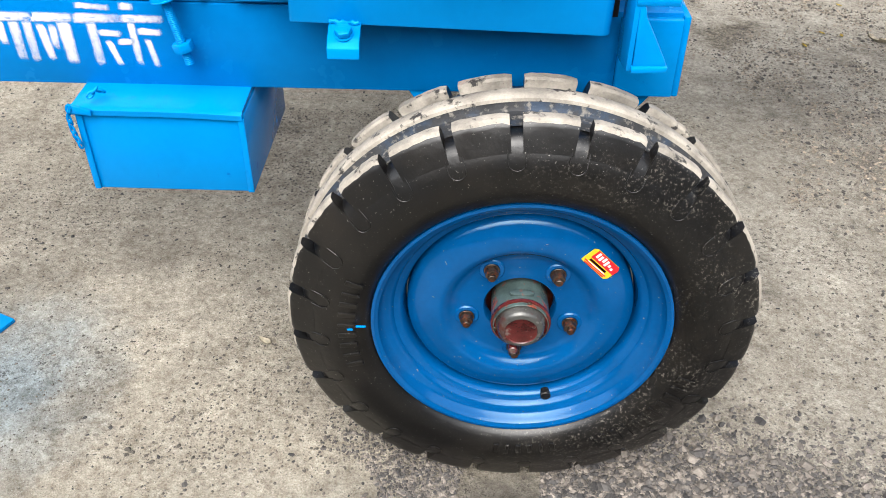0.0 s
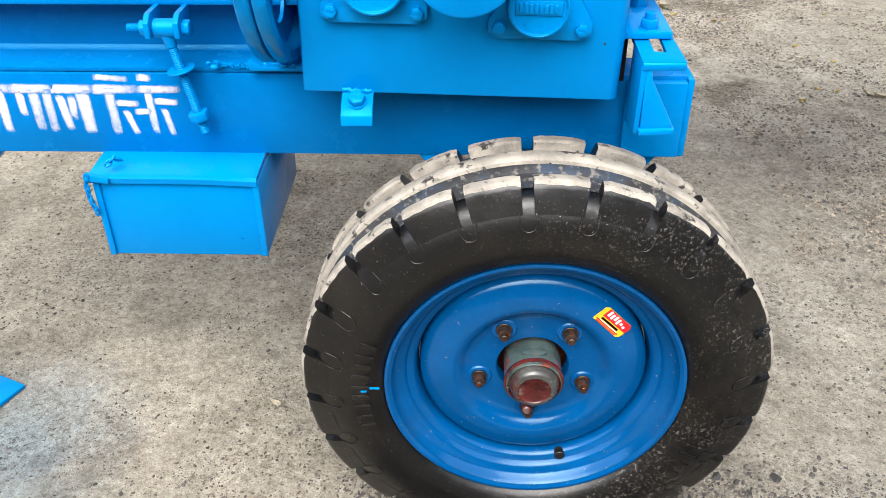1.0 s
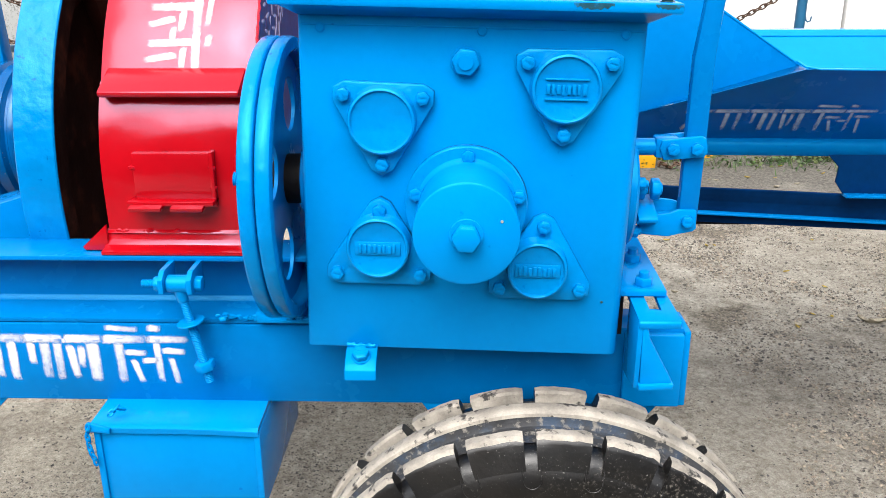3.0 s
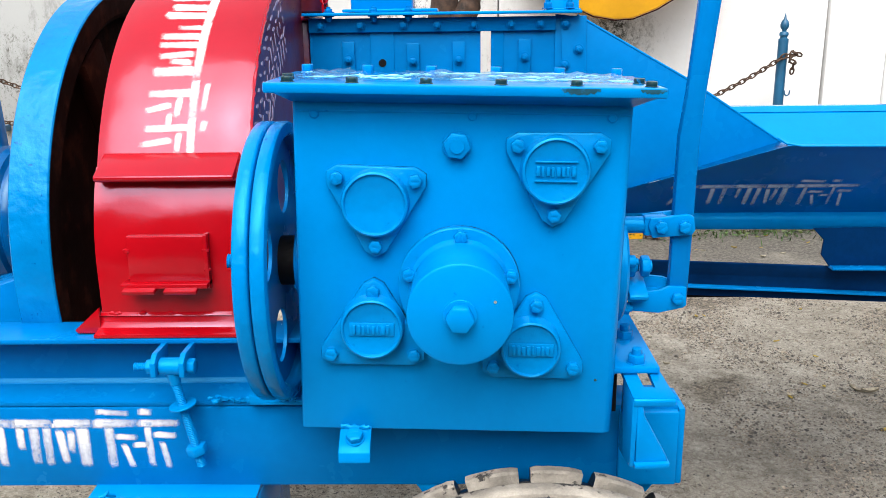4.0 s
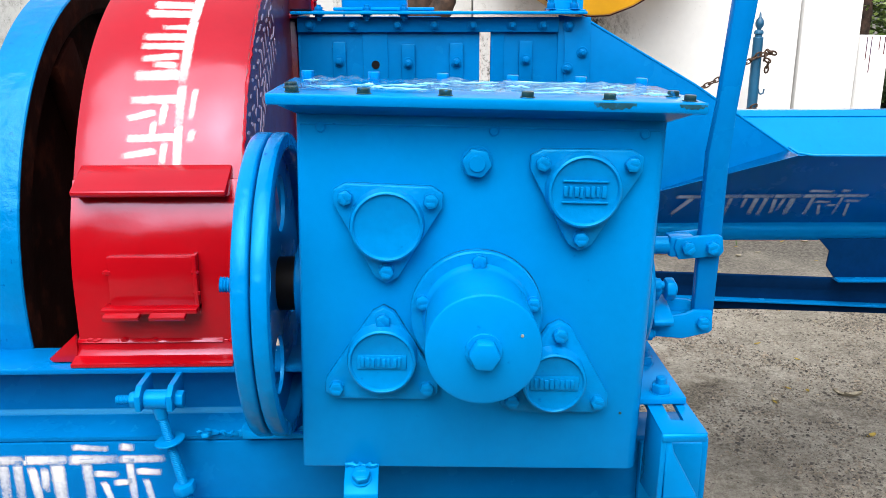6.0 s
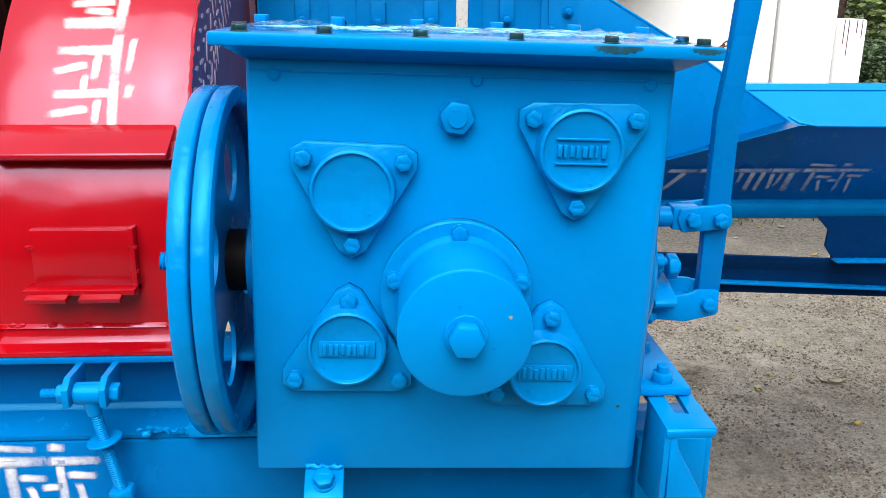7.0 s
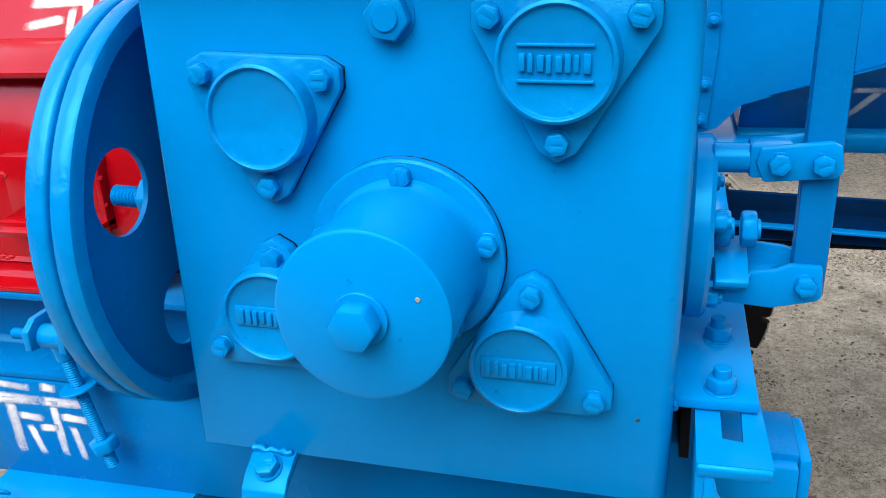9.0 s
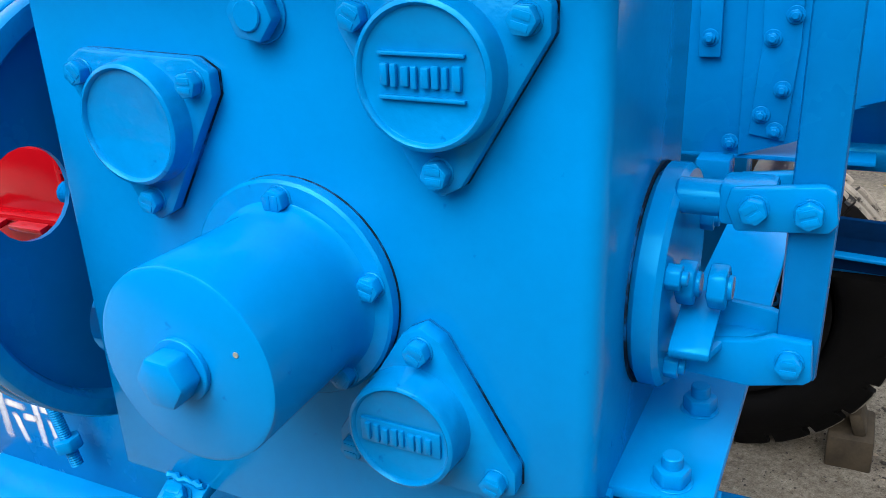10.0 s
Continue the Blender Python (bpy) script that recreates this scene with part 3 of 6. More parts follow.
def tyre_parts(parent, o, rubber):
    prof = [(0.230, -0.050), (0.2405, -0.076), (0.250, -0.088), (0.272, -0.096), (0.296, -0.097), (0.318, -0.092), (0.337, -0.084), (0.347, -0.076),
            (0.352, -0.060), (0.353, 0.0)]
    prof = prof + [(r, -h) for r, h in prof[-2::-1]]
    carcass = part("tyre", revolve(prof, o, "y", 144), rubber, parent, "black rubber tyre with worn raised lettering", local=True)
    rib = [(0.364, -0.0095), (0.3715, -0.0085), (0.3738, -0.0055), (0.3742, 0.004), (0.3738, 0.018), (0.3715, 0.0215), (0.364, 0.0225)]
    part("centre_rib", revolve(rib, o, "y", 144), DUSTY, carcass, "pale dusty tread rib", local=True)
    for sgn, inner in ((-1, 0.0096), (1, 0.0226)):
        ringp = [(0.3665, sgn * inner), (0.357, sgn * (inner + 0.002)), (0.3540, sgn * (inner + 0.004)), (0.3540, sgn * 0.0560)]
        part("tread_groove", revolve(ringp, o, "y", 144), GROOVE, carcass, "groove misted with blue paint", local=True)
    # shoulder blocks: dusty on the tread, black on the side
    rnd = random.Random(17)
    blocks = []
    for _ in range(5):
        bm = bmesh.new()
        span = radians(360 / 24 * rnd.uniform(0.77, 0.83))
        cols = []
        for q in range(9):
            a = -span / 2 + span * q / 8 + math.pi / 2
            j, k = rnd.uniform(-0.0012, 0.0012), rnd.uniform(-0.003, 0.002)
            end = 0.0015 if q in (0, 8) else 0
            row = []
            for r, h in ((0.345, -0.050), (0.3700, -0.0505), (0.3738 - end, -0.053 + j), (0.3735 - end, -0.0665 + j), (0.3685 + j * 0.6 - end, -0.0728 + j), (0.3625 + k * 0.4, -0.0758 + k * 0.2), (0.348, -0.0812), (0.329, -0.0878)):
                row.append(bm.verts.new((r * math.cos(a), h, r * math.sin(a))))
            cols.append(row)
        for q in range(8):
            for w in range(7):
                f = bm.faces.new((cols[q][w], cols[q + 1][w], cols[q + 1][w + 1], cols[q][w + 1]))
                f.material_index = 1 if w > 3 else 0
        bm.faces.new(cols[0]).material_index = 1
        bm.faces.new(cols[-1][::-1]).material_index = 1
        me = mesh_of("tread_block", bm, DUSTY, 30)
        me.materials.append(rubber)
        blocks.append(me)
    for side in (0, 180):
        for q in range(24):
            placed("tread_block", blocks[(q * 3 + side) % 5], carcass, Matrix.Translation(o) @ pose(0, 0, 0, 0, q * 15 + (4 if side else 3), 0) @ pose(0, 0, 0, 0, 0, side))
    # moulded U-shaped notch below each gap between blocks
    bm = bmesh.new()
    pts = []
    for q in range(13):
        a = math.pi * q / 12
        u = 0.0125 * math.cos(a)
        r = 0.318 - 0.012 * math.sin(a)
        pts.append((u, r))
    pts = [(0.0125, 0.345)] + pts + [(-0.0125, 0.345)]

    def side_y(r):
        return -0.0972 + max(0, (r - 0.292)) ** 2 * 6.0

    sweep_tube([(u, side_y(r), r) for u, r in pts], 0.0007, 6, bm)
    groove = mesh_of("shoulder_notch", bm, rubber)
    for q in range(24):
        placed("shoulder_notch", groove, carcass, Matrix.Translation(o) @ pose(0, 0, 0, 0, q * 15 + 10.5, 0))
    # raised lettering that cannot be read, as plain bars
    for start, count, r0, r1, wide in ((195, 9, 0.262, 0.290, 0.013), (-18, 11, 0.272, 0.302, 0.014), (285, 6, 0.262, 0.282, 0.013)):
        for q in range(count):
            a = radians(start - q * 4.4 if start == 195 else start - q * 4.2)
            w = wide * (0.55 if q % 3 == 1 else 1) / 3
            bar = box((-w, -0.0988, r0), (w, -0.094, r1), 0.0008)
            me = mesh_of("moulded_bar", bar, rubber)
            placed("moulded_bar", me, carcass, Matrix.Translation(o) @ pose(0, 0, 0, 0, 90 - math.degrees(a), 0))
    return carcass


def build_wheel(name, m, label, detailed):
    w = thing(name, m, label, "wheel", "trailer wheels")
    o = Vector((0, 0, 0))
    tyre_parts(w, o, RUBBER if detailed else BLACK)
    # pressed steel rim, then the domed disc
    prof = [(0.229, -0.076), (0.235, -0.0800), (0.2395, -0.0795), (0.2405, -0.0755), (0.239, -0.072), (0.234, -0.0725), (0.229, -0.067), (0.226, -0.058), (0.221, -0.0545),
            (0.214, -0.0530), (0.209, -0.0480), (0.206, -0.0425), (0.199, -0.0405), (0.194, -0.037), (0.191, -0.028), (0.189, -0.018), (0.186, 0.050), (0.20, 0.055), (0.226, 0.070)]
    part("rim", revolve(prof, o, "y", 96), RIM_BLUE if detailed else BLACK, w, "deep blue painted steel rim" if detailed else "black rim inside", local=True)
    prof = [(0.1865, 0.010), (0.1855, -0.022), (0.1825, -0.0295), (0.172, -0.0365), (0.150, -0.0435), (0.132, -0.0450), (0.124, -0.0430), (0.116, -0.034),
            (0.108, -0.0285), (0.098, -0.0265), (0.070, -0.026), (0.060, -0.0245), (0.057, -0.020), (0.056, -0.005)]
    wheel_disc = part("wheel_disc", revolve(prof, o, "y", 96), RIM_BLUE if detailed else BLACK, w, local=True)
    hub = part("hub", revolve([(0.047, 0.05), (0.047, -0.040), (0.0465, -0.060), (0.0455, -0.063), (0.0445, -0.072), (0.0430, -0.073)], o, "y", 48), HUB_GREY, w, "scuffed grey-green hub", local=True)
    part("hub_cap", revolve([(0.0480, -0.061), (0.0488, -0.0635), (0.0480, -0.0665), (0.0400, -0.0680)], o, "y", 40), HUB_RED, hub, "worn red grease cap flange", local=True)
    part("cap_dome", revolve([(0.0400, -0.0680), (0.0385, -0.0725), (0.0370, -0.0800), (0.0330, -0.0850), (0.0285, -0.0862), (0.0262, -0.0862)], o, "y", 40), HUB_DOME, hub, "scuffed silver-grey dome of the cap", local=True)
    part("cap_end", revolve([(0.0262, -0.0862), (0.0250, -0.0845), (0.0236, -0.0842), (0.0, -0.0850)], o, "y", 40), HUB_RED, hub, "red end of the cap", local=True)
    for a in (75, 195, 330):
        bm = disc(0.0038, -0.0705, -0.064, (0.0430 * math.cos(radians(a)), 0, 0.0435 * math.sin(radians(a))), "y", 0.0008, 12)
        part("cap_screw", bm, RUST_NUT, hub, local=True)
    part("grease_nipple", disc(0.0075, -0.082, -0.060, (-0.010, 0, -0.047), "y", 0.002, 14), HUB_RED, hub, "red-rusted grease nipple", local=True)
    plate = [(0.020 * math.cos(radians(q * 15)) * (1.0 if abs(math.cos(radians(q * 15))) > 0.3 else 0.9), -0.046 + 0.008 * math.sin(radians(q * 15))) for q in range(24)]
    part("maker_plate", prism(plate, "z", 0.0425, 0.0482, 0.001), HUB_GREY, hub, "smooth oval boss on the hub", local=True)
    # backing disc added to make the gap round the hub dark, as shade
    part("drum", disc(0.095, 0.004, 0.07, o, "y", 0.004, 48), RUST, w, "dark backing disc for the shade round the hub", local=True)
    for q in range(5):
        a = radians(123 + 72 * q)
        x, z = 0.090 * math.cos(a), 0.090 * math.sin(a) + 0.002
        placed("wheel_nut", NUT_WHEEL, w, Matrix.Translation((x, -0.0290, z)) @ pose(0, 0, 0, 0, 17 * q, 0), "rusty wheel nut")
        bm = ring_solid(0.012, 0.021, -0.0295, -0.022, (x, 0, z), "y", 0.002, 24)
        part("nut_seat", bm, RIM_BLUE, wheel_disc, local=True)
    if detailed:
        v = disc(0.0090, -0.0455, -0.030, (0.056, 0, -0.190), "y", 0.001, 20)
        part("valve_hole", v, RUBBER, w, "black rubber valve in the rim", local=True)
        m2 = pose(0.118, -0.0440, 0.108, 0, 44, 0)
        shape = [(-0.029, -0.015), (0.024, -0.016), (0.0285, -0.011), (0.029, 0.010), (0.025, 0.0155), (-0.024, 0.016), (-0.029, 0.012)]
        bm = prism(shape, "y", -0.0012, 0.0008, 0.0)
        bm.transform(m2)
        s = part("sticker", bm, STICKER_YELLOW, w, "red and yellow paper sticker", local=True)
        bm = prism([(-0.022, -0.001), (0.0285, -0.001), (0.029, 0.010), (0.025, 0.0155), (-0.022, 0.0158)], "y", -0.0018, -0.0010, 0.0)
        bm.transform(m2)
        part("sticker_band", bm, STICKER_RED, s, local=True)
        for q, (lo, hi) in enumerate(((0.004, 0.014), (0.003, 0.0125), (0.005, 0.014), (0.002, 0.0125), (0.005, 0.0095), (0.003, 0.007))):
            part("print_bar", box((-0.018 + q * 0.0068, -0.0025, lo), (-0.0140 + q * 0.0068, -0.0014, hi), 0, m=m2), WHITE, s, local=True)
        for lo, hi, z0, z1, mat in ((-0.020, 0.016, -0.0065, -0.0030, RUST), (-0.026, 0.022, -0.0112, -0.0092, STICKER_RED), (-0.020, 0.018, -0.0092, -0.0082, WHITE), (-0.024, 0.020, -0.0145, -0.0128, STICKER_RED)):
            part("print_bar", box((lo, -0.0025, z0), (hi, -0.0010, z1), 0, m=m2), mat, s, local=True)
        for (x, z, wd) in ((-0.262, 0.008, 0.017), (-0.276, 0.001, 0.010)):
            part("paint_splash", box((x, -0.0975, z), (x + wd, -0.0945, z + 0.004), 0.0015), BLUE, w, "splash of bright blue paint", local=True)
    return w


build_wheel("trailer_wheel", Matrix.Translation(HUB), "deep blue trailer wheel with a dusty black tyre on gritty ground", True)
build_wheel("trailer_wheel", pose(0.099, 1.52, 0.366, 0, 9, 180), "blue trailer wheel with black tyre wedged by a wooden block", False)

# ---- chassis ----
def build_chassis():
    c = thing("chassis", pose(-0.2, 0.13, 0.683), "bright blue welded steel trailer chassis", "trailer chassis")
    prof = [(0.100, 0.683), (0.175, 0.683), (0.175, 0.690), (0.108, 0.690), (0.108, 0.810), (0.175, 0.810), (0.175, 0.817), (0.100, 0.817)]
    part("side_beam", prism(prof, "x", -1.75, 0.328, 0.002), BLUE_SHADED, c, "bright blue channel beam with white stencil bars")
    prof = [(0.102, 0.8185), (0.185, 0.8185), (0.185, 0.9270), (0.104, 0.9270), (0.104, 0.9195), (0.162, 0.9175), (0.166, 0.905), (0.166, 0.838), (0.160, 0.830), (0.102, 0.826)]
    part("upper_channel", prism(prof, "x", -1.75, -0.222, 0.0012), BLUE_SHADED, c)
    part("rear_beam", prism([(1.20, 0.683), (1.28, 0.683), (1.28, 0.817), (1.20, 0.817)], "x", -1.75, 0.15, 0.003), BLUE_SHADED, c)
    part("axle", disc(0.034, 0.03, 1.47, (0.113, 0, 0.362), "y", 0.003, 24), BLUE_SHADED, c)
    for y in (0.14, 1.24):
        part("axle_hanger", box((0.06, y - 0.03, 0.33), (0.17, y + 0.03, 0.685), 0.004), BLUE_SHADED, c)
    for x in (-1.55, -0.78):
        part("cross_beam", box((x - 0.04, 0.15, 0.70), (x + 0.04, 1.25, 0.80), 0.004), BLUE_SHADED, c)
    part("lower_cross_plate", prism([(-0.80, 0.640), (-0.785, 0.640), (-0.742, 0.683), (-0.802, 0.683)], "y", 0.11, 0.17, 0.002), BLUE, c)
    # small welded lug below the beam by the tyre
    part("lug", prism([(-0.075, 0.683), (-0.03, 0.683), (-0.05, 0.664), (-0.062, 0.664)], "y", 0.104, 0.14, 0.002), BLUE, c)
    part("lug", prism([(0.25, 0.683), (0.30, 0.683), (0.285, 0.664), (0.26, 0.664)], "y", 0.104, 0.14, 0.002), BLUE, c)
    # end post with slotted top and gusset
    part("beam_end_plate", prism([(0.098, 0.684), (0.176, 0.684), (0.176, 0.812), (0.098, 0.812)], "x", 0.3285, 0.3395, 0.003), BLUE, c)
    part("bracket_side", prism([(0.052, 0.772), (0.020, 0.776), (-0.030, 0.786), (-0.034, 0.884), (-0.030, 0.8895), (0.038, 0.890)], "x", 0.2295, 0.2365, 0.0012), BLUE, c)
    part("bracket_lip", prism([(-0.0355, 0.8790), (-0.0295, 0.8790), (-0.0295, 0.888), (-0.0325, 0.8915), (-0.0365, 0.8880)], "x", 0.2305, 0.2870, 0.0016), BLUE, c)
    part("gusset", prism([(0.236, 0.884), (0.2372, 0.794), (0.2815, 0.796), (0.2790, 0.804), (0.2470, 0.864), (0.2425, 0.884)], "y", -0.034, -0.0275, 0.0016), BLUE, c)
    part("base_tab", prism([(0.2350, 0.787), (0.2815, 0.789), (0.2830, 0.797), (0.2350, 0.795)], "y", -0.040, 0.020, 0.0016), BLUE, c)
    part("end_block", box((0.2375, 0.084, 0.690), (0.3265, 0.0995, 0.812), 0.003), BLUE, c)
    # black block added to darken the slit, where only deep shade lies
    part("slit_shade", box((0.2195, 0.075, 0.8185), (0.2285, 0.20, 0.8945), 0.001), BLACK, c, "black block for the deep shade between gearbox and bracket")
    part("foot_plate", box((0.206, 0.036, 0.896), (0.281, 1.15, 0.906), 0.002), BLUE, c)
    part("slotted_plate", bmesh_slot(), BLUE, c)
    for (x, y) in ((0.251, 0.055), (0.252, 0.152)):
        placed("foot_nut", NUT_BIG, c, WM[c].inverted() @ Matrix.Translation((x, y, 0.906)) @ pose(0, 0, 0, -90, 0, 0))
    # tab below the gearbox with its bolt
    part("clamp_tab", prism([(0.006, 0.837), (-0.008, 0.832), (-0.026, 0.822), (-0.036, 0.812), (-0.039, 0.798), (-0.034, 0.797), (-0.030, 0.808), (-0.022, 0.815), (0.0, 0.824), (0.10, 0.824), (0.10, 0.832)], "x", -0.172, -0.128, 0.0015), BLUE, c)
    placed("clamp_bolt", bolt_mesh("clamp_bolt", BLUE, 0.0125, 0.010, washer=0.0015, ring=1.1, slot=True), c, WM[c].inverted() @ Matrix.Translation((-0.150, -0.019, 0.8265)) @ pose(0, 0, 0, -62, 0, 0))
    rnd = random.Random(5)
    pts = [(-0.171 + 0.0045 * q, -0.004 + rnd.uniform(-0.0015, 0.0015), 0.8355 + rnd.uniform(-0.001, 0.0015)) for q in range(10)]
    part("weld_bead", sweep_tube(pts, [rnd.uniform(0.0022, 0.0045) for _ in pts], 7), BLUE, c)
    # weld beads on the upper channel
    rnd = random.Random(4)
    for q in range(16):
        x = -0.37 + q * 0.009 + rnd.uniform(-0.003, 0.003)
        bm = bmesh.new()
        bmesh.ops.create_icosphere(bm, subdivisions=1, radius=rnd.uniform(0.003, 0.0055))
        for v in bm.verts:
            v.co = Vector((v.co.x * 1.5, v.co.y, v.co.z)) + Vector((x, 0.100, 0.829 + rnd.uniform(-0.003, 0.004)))
        part("weld_bead", bm, BLUE, c)
    part("pulley_foot", prism([(-0.322, 0.8265), (-0.226, 0.8265), (-0.226, 0.832), (-0.300, 0.833), (-0.318, 0.843), (-0.323, 0.843)], "y", 0.086, 0.104, 0.0015), BLUE, c)
    rnd = random.Random(15)
    for q in range(22):
        bm = bmesh.new()
        bmesh.ops.create_icosphere(bm, subdivisions=1, radius=rnd.uniform(0.0018, 0.0042))
        at = Vector((rnd.choice((-0.372, -0.318, -0.262, -0.238)) + rnd.gauss(0, 0.010), 0.100 - rnd.uniform(0.0, 0.014), 0.832 + abs(rnd.gauss(0, 0.005))))
        for v in bm.verts:
            v.co = Vector((v.co.x * rnd.uniform(1.0, 2.2), v.co.y, v.co.z * rnd.uniform(0.7, 1.5))) + at
        part("weld_spatter", bm, BLUE, c)
    return c


def bmesh_slot():
    """The bracket's top plate, with a slot through it."""
    bm = bmesh.new()
    outer = [(0.2295, 0.070), (0.283, 0.070), (0.2875, -0.034), (0.2300, -0.034)]
    inner = [(0.250, 0.062), (0.268, 0.062), (0.2665, -0.002), (0.2505, 0.001)]
    rings = [[bm.verts.new((x, y, 0.8935 + (y - 0.03) * 0.04 - d)) for x, y in ring] for d in (0.0, 0.007) for ring in (outer, inner)]
    for a, b in ((0, 1), (2, 3), (0, 2), (1, 3)):
        for q in range(4):
            bm.faces.new((rings[a][q], rings[a][(q + 1) % 4], rings[b][(q + 1) % 4], rings[b][q]))
    bevel_new(bm, rings[0] + rings[2], 0.0012)
    return bm


CHASSIS = build_chassis()


def stencil(parent, bars, to_world, material, seed=1):
    """Lettering that names a person, as plain sprayed bars of its size. A bar: points (u, v), and its width."""
    rnd = random.Random(seed)
    for line, w in bars:
        fine = [line[0]]
        for (ua, va), (ub, vb) in zip(line, line[1:]):
            n = max(1, int(math.hypot(ub - ua, vb - va) / 0.009))
            fine += [(ua + (ub - ua) * q / n, va + (vb - va) * q / n) for q in range(1, n + 1)]
        n = len(fine)
        ends = [(2 * fine[0][0] - fine[1][0], 2 * fine[0][1] - fine[1][1]), (2 * fine[-1][0] - fine[-2][0], 2 * fine[-1][1] - fine[-2][1])]
        strong = rnd.uniform(0.66, 0.96)
        verts, cover, faces = [], [], []
        for q in range(-1, n + 1):
            u, v = ends[0] if q < 0 else ends[1] if q == n else fine[q]
            a, b = fine[max(0, min(q, n - 1) - 1)], fine[min(n - 1, max(q, 0) + 1)]
            d = Vector((b[0] - a[0], b[1] - a[1])).normalized()
            tip = 0.0 if q in (-1, n) else 1.0
            for k, c in ((-0.82, 0.0), (-0.40, 0.85), (0.0, 1.0), (0.40, 0.85), (0.82, 0.0)):
                verts.append(to_world(u - d.y * w * k, v + d.x * w * k, 0.0007))
                cover.append(c * tip * strong * (1.0 - 0.5 * max(0, q) / n))
        for q in range(n + 1):
            for k in range(4):
                faces.append((q * 5 + k, q * 5 + k + 1, q * 5 + k + 6, q * 5 + k + 5))
        me = bpy.data.meshes.new("stencil_bar")
        me.from_pydata(verts, [], faces)
        me.attributes.new("cover", "FLOAT", "POINT").data.foreach_set("value", cover)
        me.materials.append(material)
        part("stencil_bar", me, material, parent)


# heads, stems and hooks of the painted line, in units of its height
STRAIGHT = [(-0.92, 0.95, -0.08, 0.95, 0.15), (0.02, 0.95, 0.72, 0.95, 0.15), (0.80, 0.95, 1.50, 0.95, 0.15), (1.66, 0.95, 2.42, 0.95, 0.15), (2.52, 0.95, 3.25, 0.95, 0.13),
            (-0.62, 0.80, -0.62, 0.15, 0.16), (-0.30, 0.82, -0.30, 0.10, 0.15), (0.10, 0.80, 0.10, 0.45, 0.13), (0.38, 0.82, 0.38, 0.12, 0.17), (0.64, 0.82, 0.64, 0.10, 0.15),
            (0.90, 0.72, 0.96, 0.16, 0.14), (1.12, 0.70, 1.10, 0.40, 0.13), (1.35, 0.80, 1.37, 0.08, 0.20), (1.89, 0.84, 1.91, 0.06, 0.15), (2.08, 0.66, 2.36, 0.64, 0.11), (2.18, 0.42, 2.28, 0.06, 0.11),
            (2.66, 0.84, 2.69, 0.08, 0.12), (2.44, 0.48, 2.58, 0.48, 0.10), (2.86, 0.70, 3.14, 0.68, 0.11), (2.94, 0.48, 3.02, 0.02, 0.11), (1.74, 1.20, 2.26, 1.16, 0.10), (2.58, 1.20, 2.70, 1.18, 0.12)]
LINE = [([(a, b), (c, d)], w) for a, b, c, d, w in STRAIGHT]


def lettered(u0, v0, ku, kv, kw, turned=False):
    """The painted line, from (u0, v0), with its length, height and stroke scaled; turned: reading down the first axis."""
    return [([((u0 - a * ku, v0 + b * kv) if turned else (u0 + a * ku, v0 + b * kv)) for a, b in line], w * kw) for line, w in LINE]


BEAM_FACE = lambda u, v, d: (u, 0.100 - d, v)
stencil(CHASSIS, lettered(-0.694, 0.717, 0.078, 0.078, 0.078), BEAM_FACE, SPRAY)
stencil(CHASSIS, [([(-0.835, 0.793), (-0.778, 0.790)], 0.011), ([(-0.815, 0.778), (-0.815, 0.730)], 0.011), ([(-0.79, 0.778), (-0.79, 0.728)], 0.010)], BEAM_FACE, SPRAY)

# ---- tool box ----
def build_toolbox():
    t = thing("tool_box", pose(-0.44, 0.15, 0.54), "bright blue sheet steel tool box hung below the chassis beam", "tool box")
    x0, x1 = -0.572, -0.316
    part("body", prism([(0.030, 0.535), (0.30, 0.538), (0.30, 0.683), (0.030, 0.672)], "x", x0, x1, 0.003), BLUE, t)
    bm = bmesh.new()
    rows = []
    for q in range(13):
        f = q / 12
        x = x0 - 0.004 + (x1 - x0 + 0.002) * f
        drop = 0.0045 * f * f + 0.0006 * math.sin(f * 7)
        rows.append([bm.verts.new((x, y, z)) for y, z in ((0.0235, 0.6700 - drop), (0.0225, 0.6790 - drop), (0.029, 0.6825 - drop * 0.8), (0.10, 0.6850 - drop * 0.3), (0.30, 0.6865), (0.30, 0.6835), (0.030, 0.6780 - drop * 0.8))])
    for p, r in zip(rows, rows[1:]):
        for q in range(7):
            bm.faces.new((p[q], p[(q + 1) % 7], r[(q + 1) % 7], r[q]))
    bm.faces.new(rows[0])
    bm.faces.new(rows[-1][::-1])
    part("lid", bm, BLUE, t, "slightly bent lid", angle=30)
    for x in (x0, x1 - 0.010):
        part("corner_strip", box((x, 0.0255, 0.536), (x + 0.010, 0.031, 0.668), 0.0015), BLUE, t)
    part("hasp", prism([(x0 - 0.004, 0.690), (x0 + 0.020, 0.6835), (x0 + 0.030, 0.680), (x0 + 0.030, 0.672), (x0 - 0.002, 0.676)], "y", 0.016, 0.0225, 0.001), BLUE, t)
    for name, pts in (("chain", [(-0.573, 0.016, 0.688), (-0.577, 0.016, 0.668), (-0.576, 0.016, 0.645), (-0.571, 0.018, 0.620)]), ("chain_end", [(-0.545, 0.030, 0.697), (-0.536, 0.036, 0.706), (-0.526, 0.042, 0.700)])):
        part(name, chain_mesh(pts, 0.009, 0.0019), BLUE, t, "short blue chain")
    return t


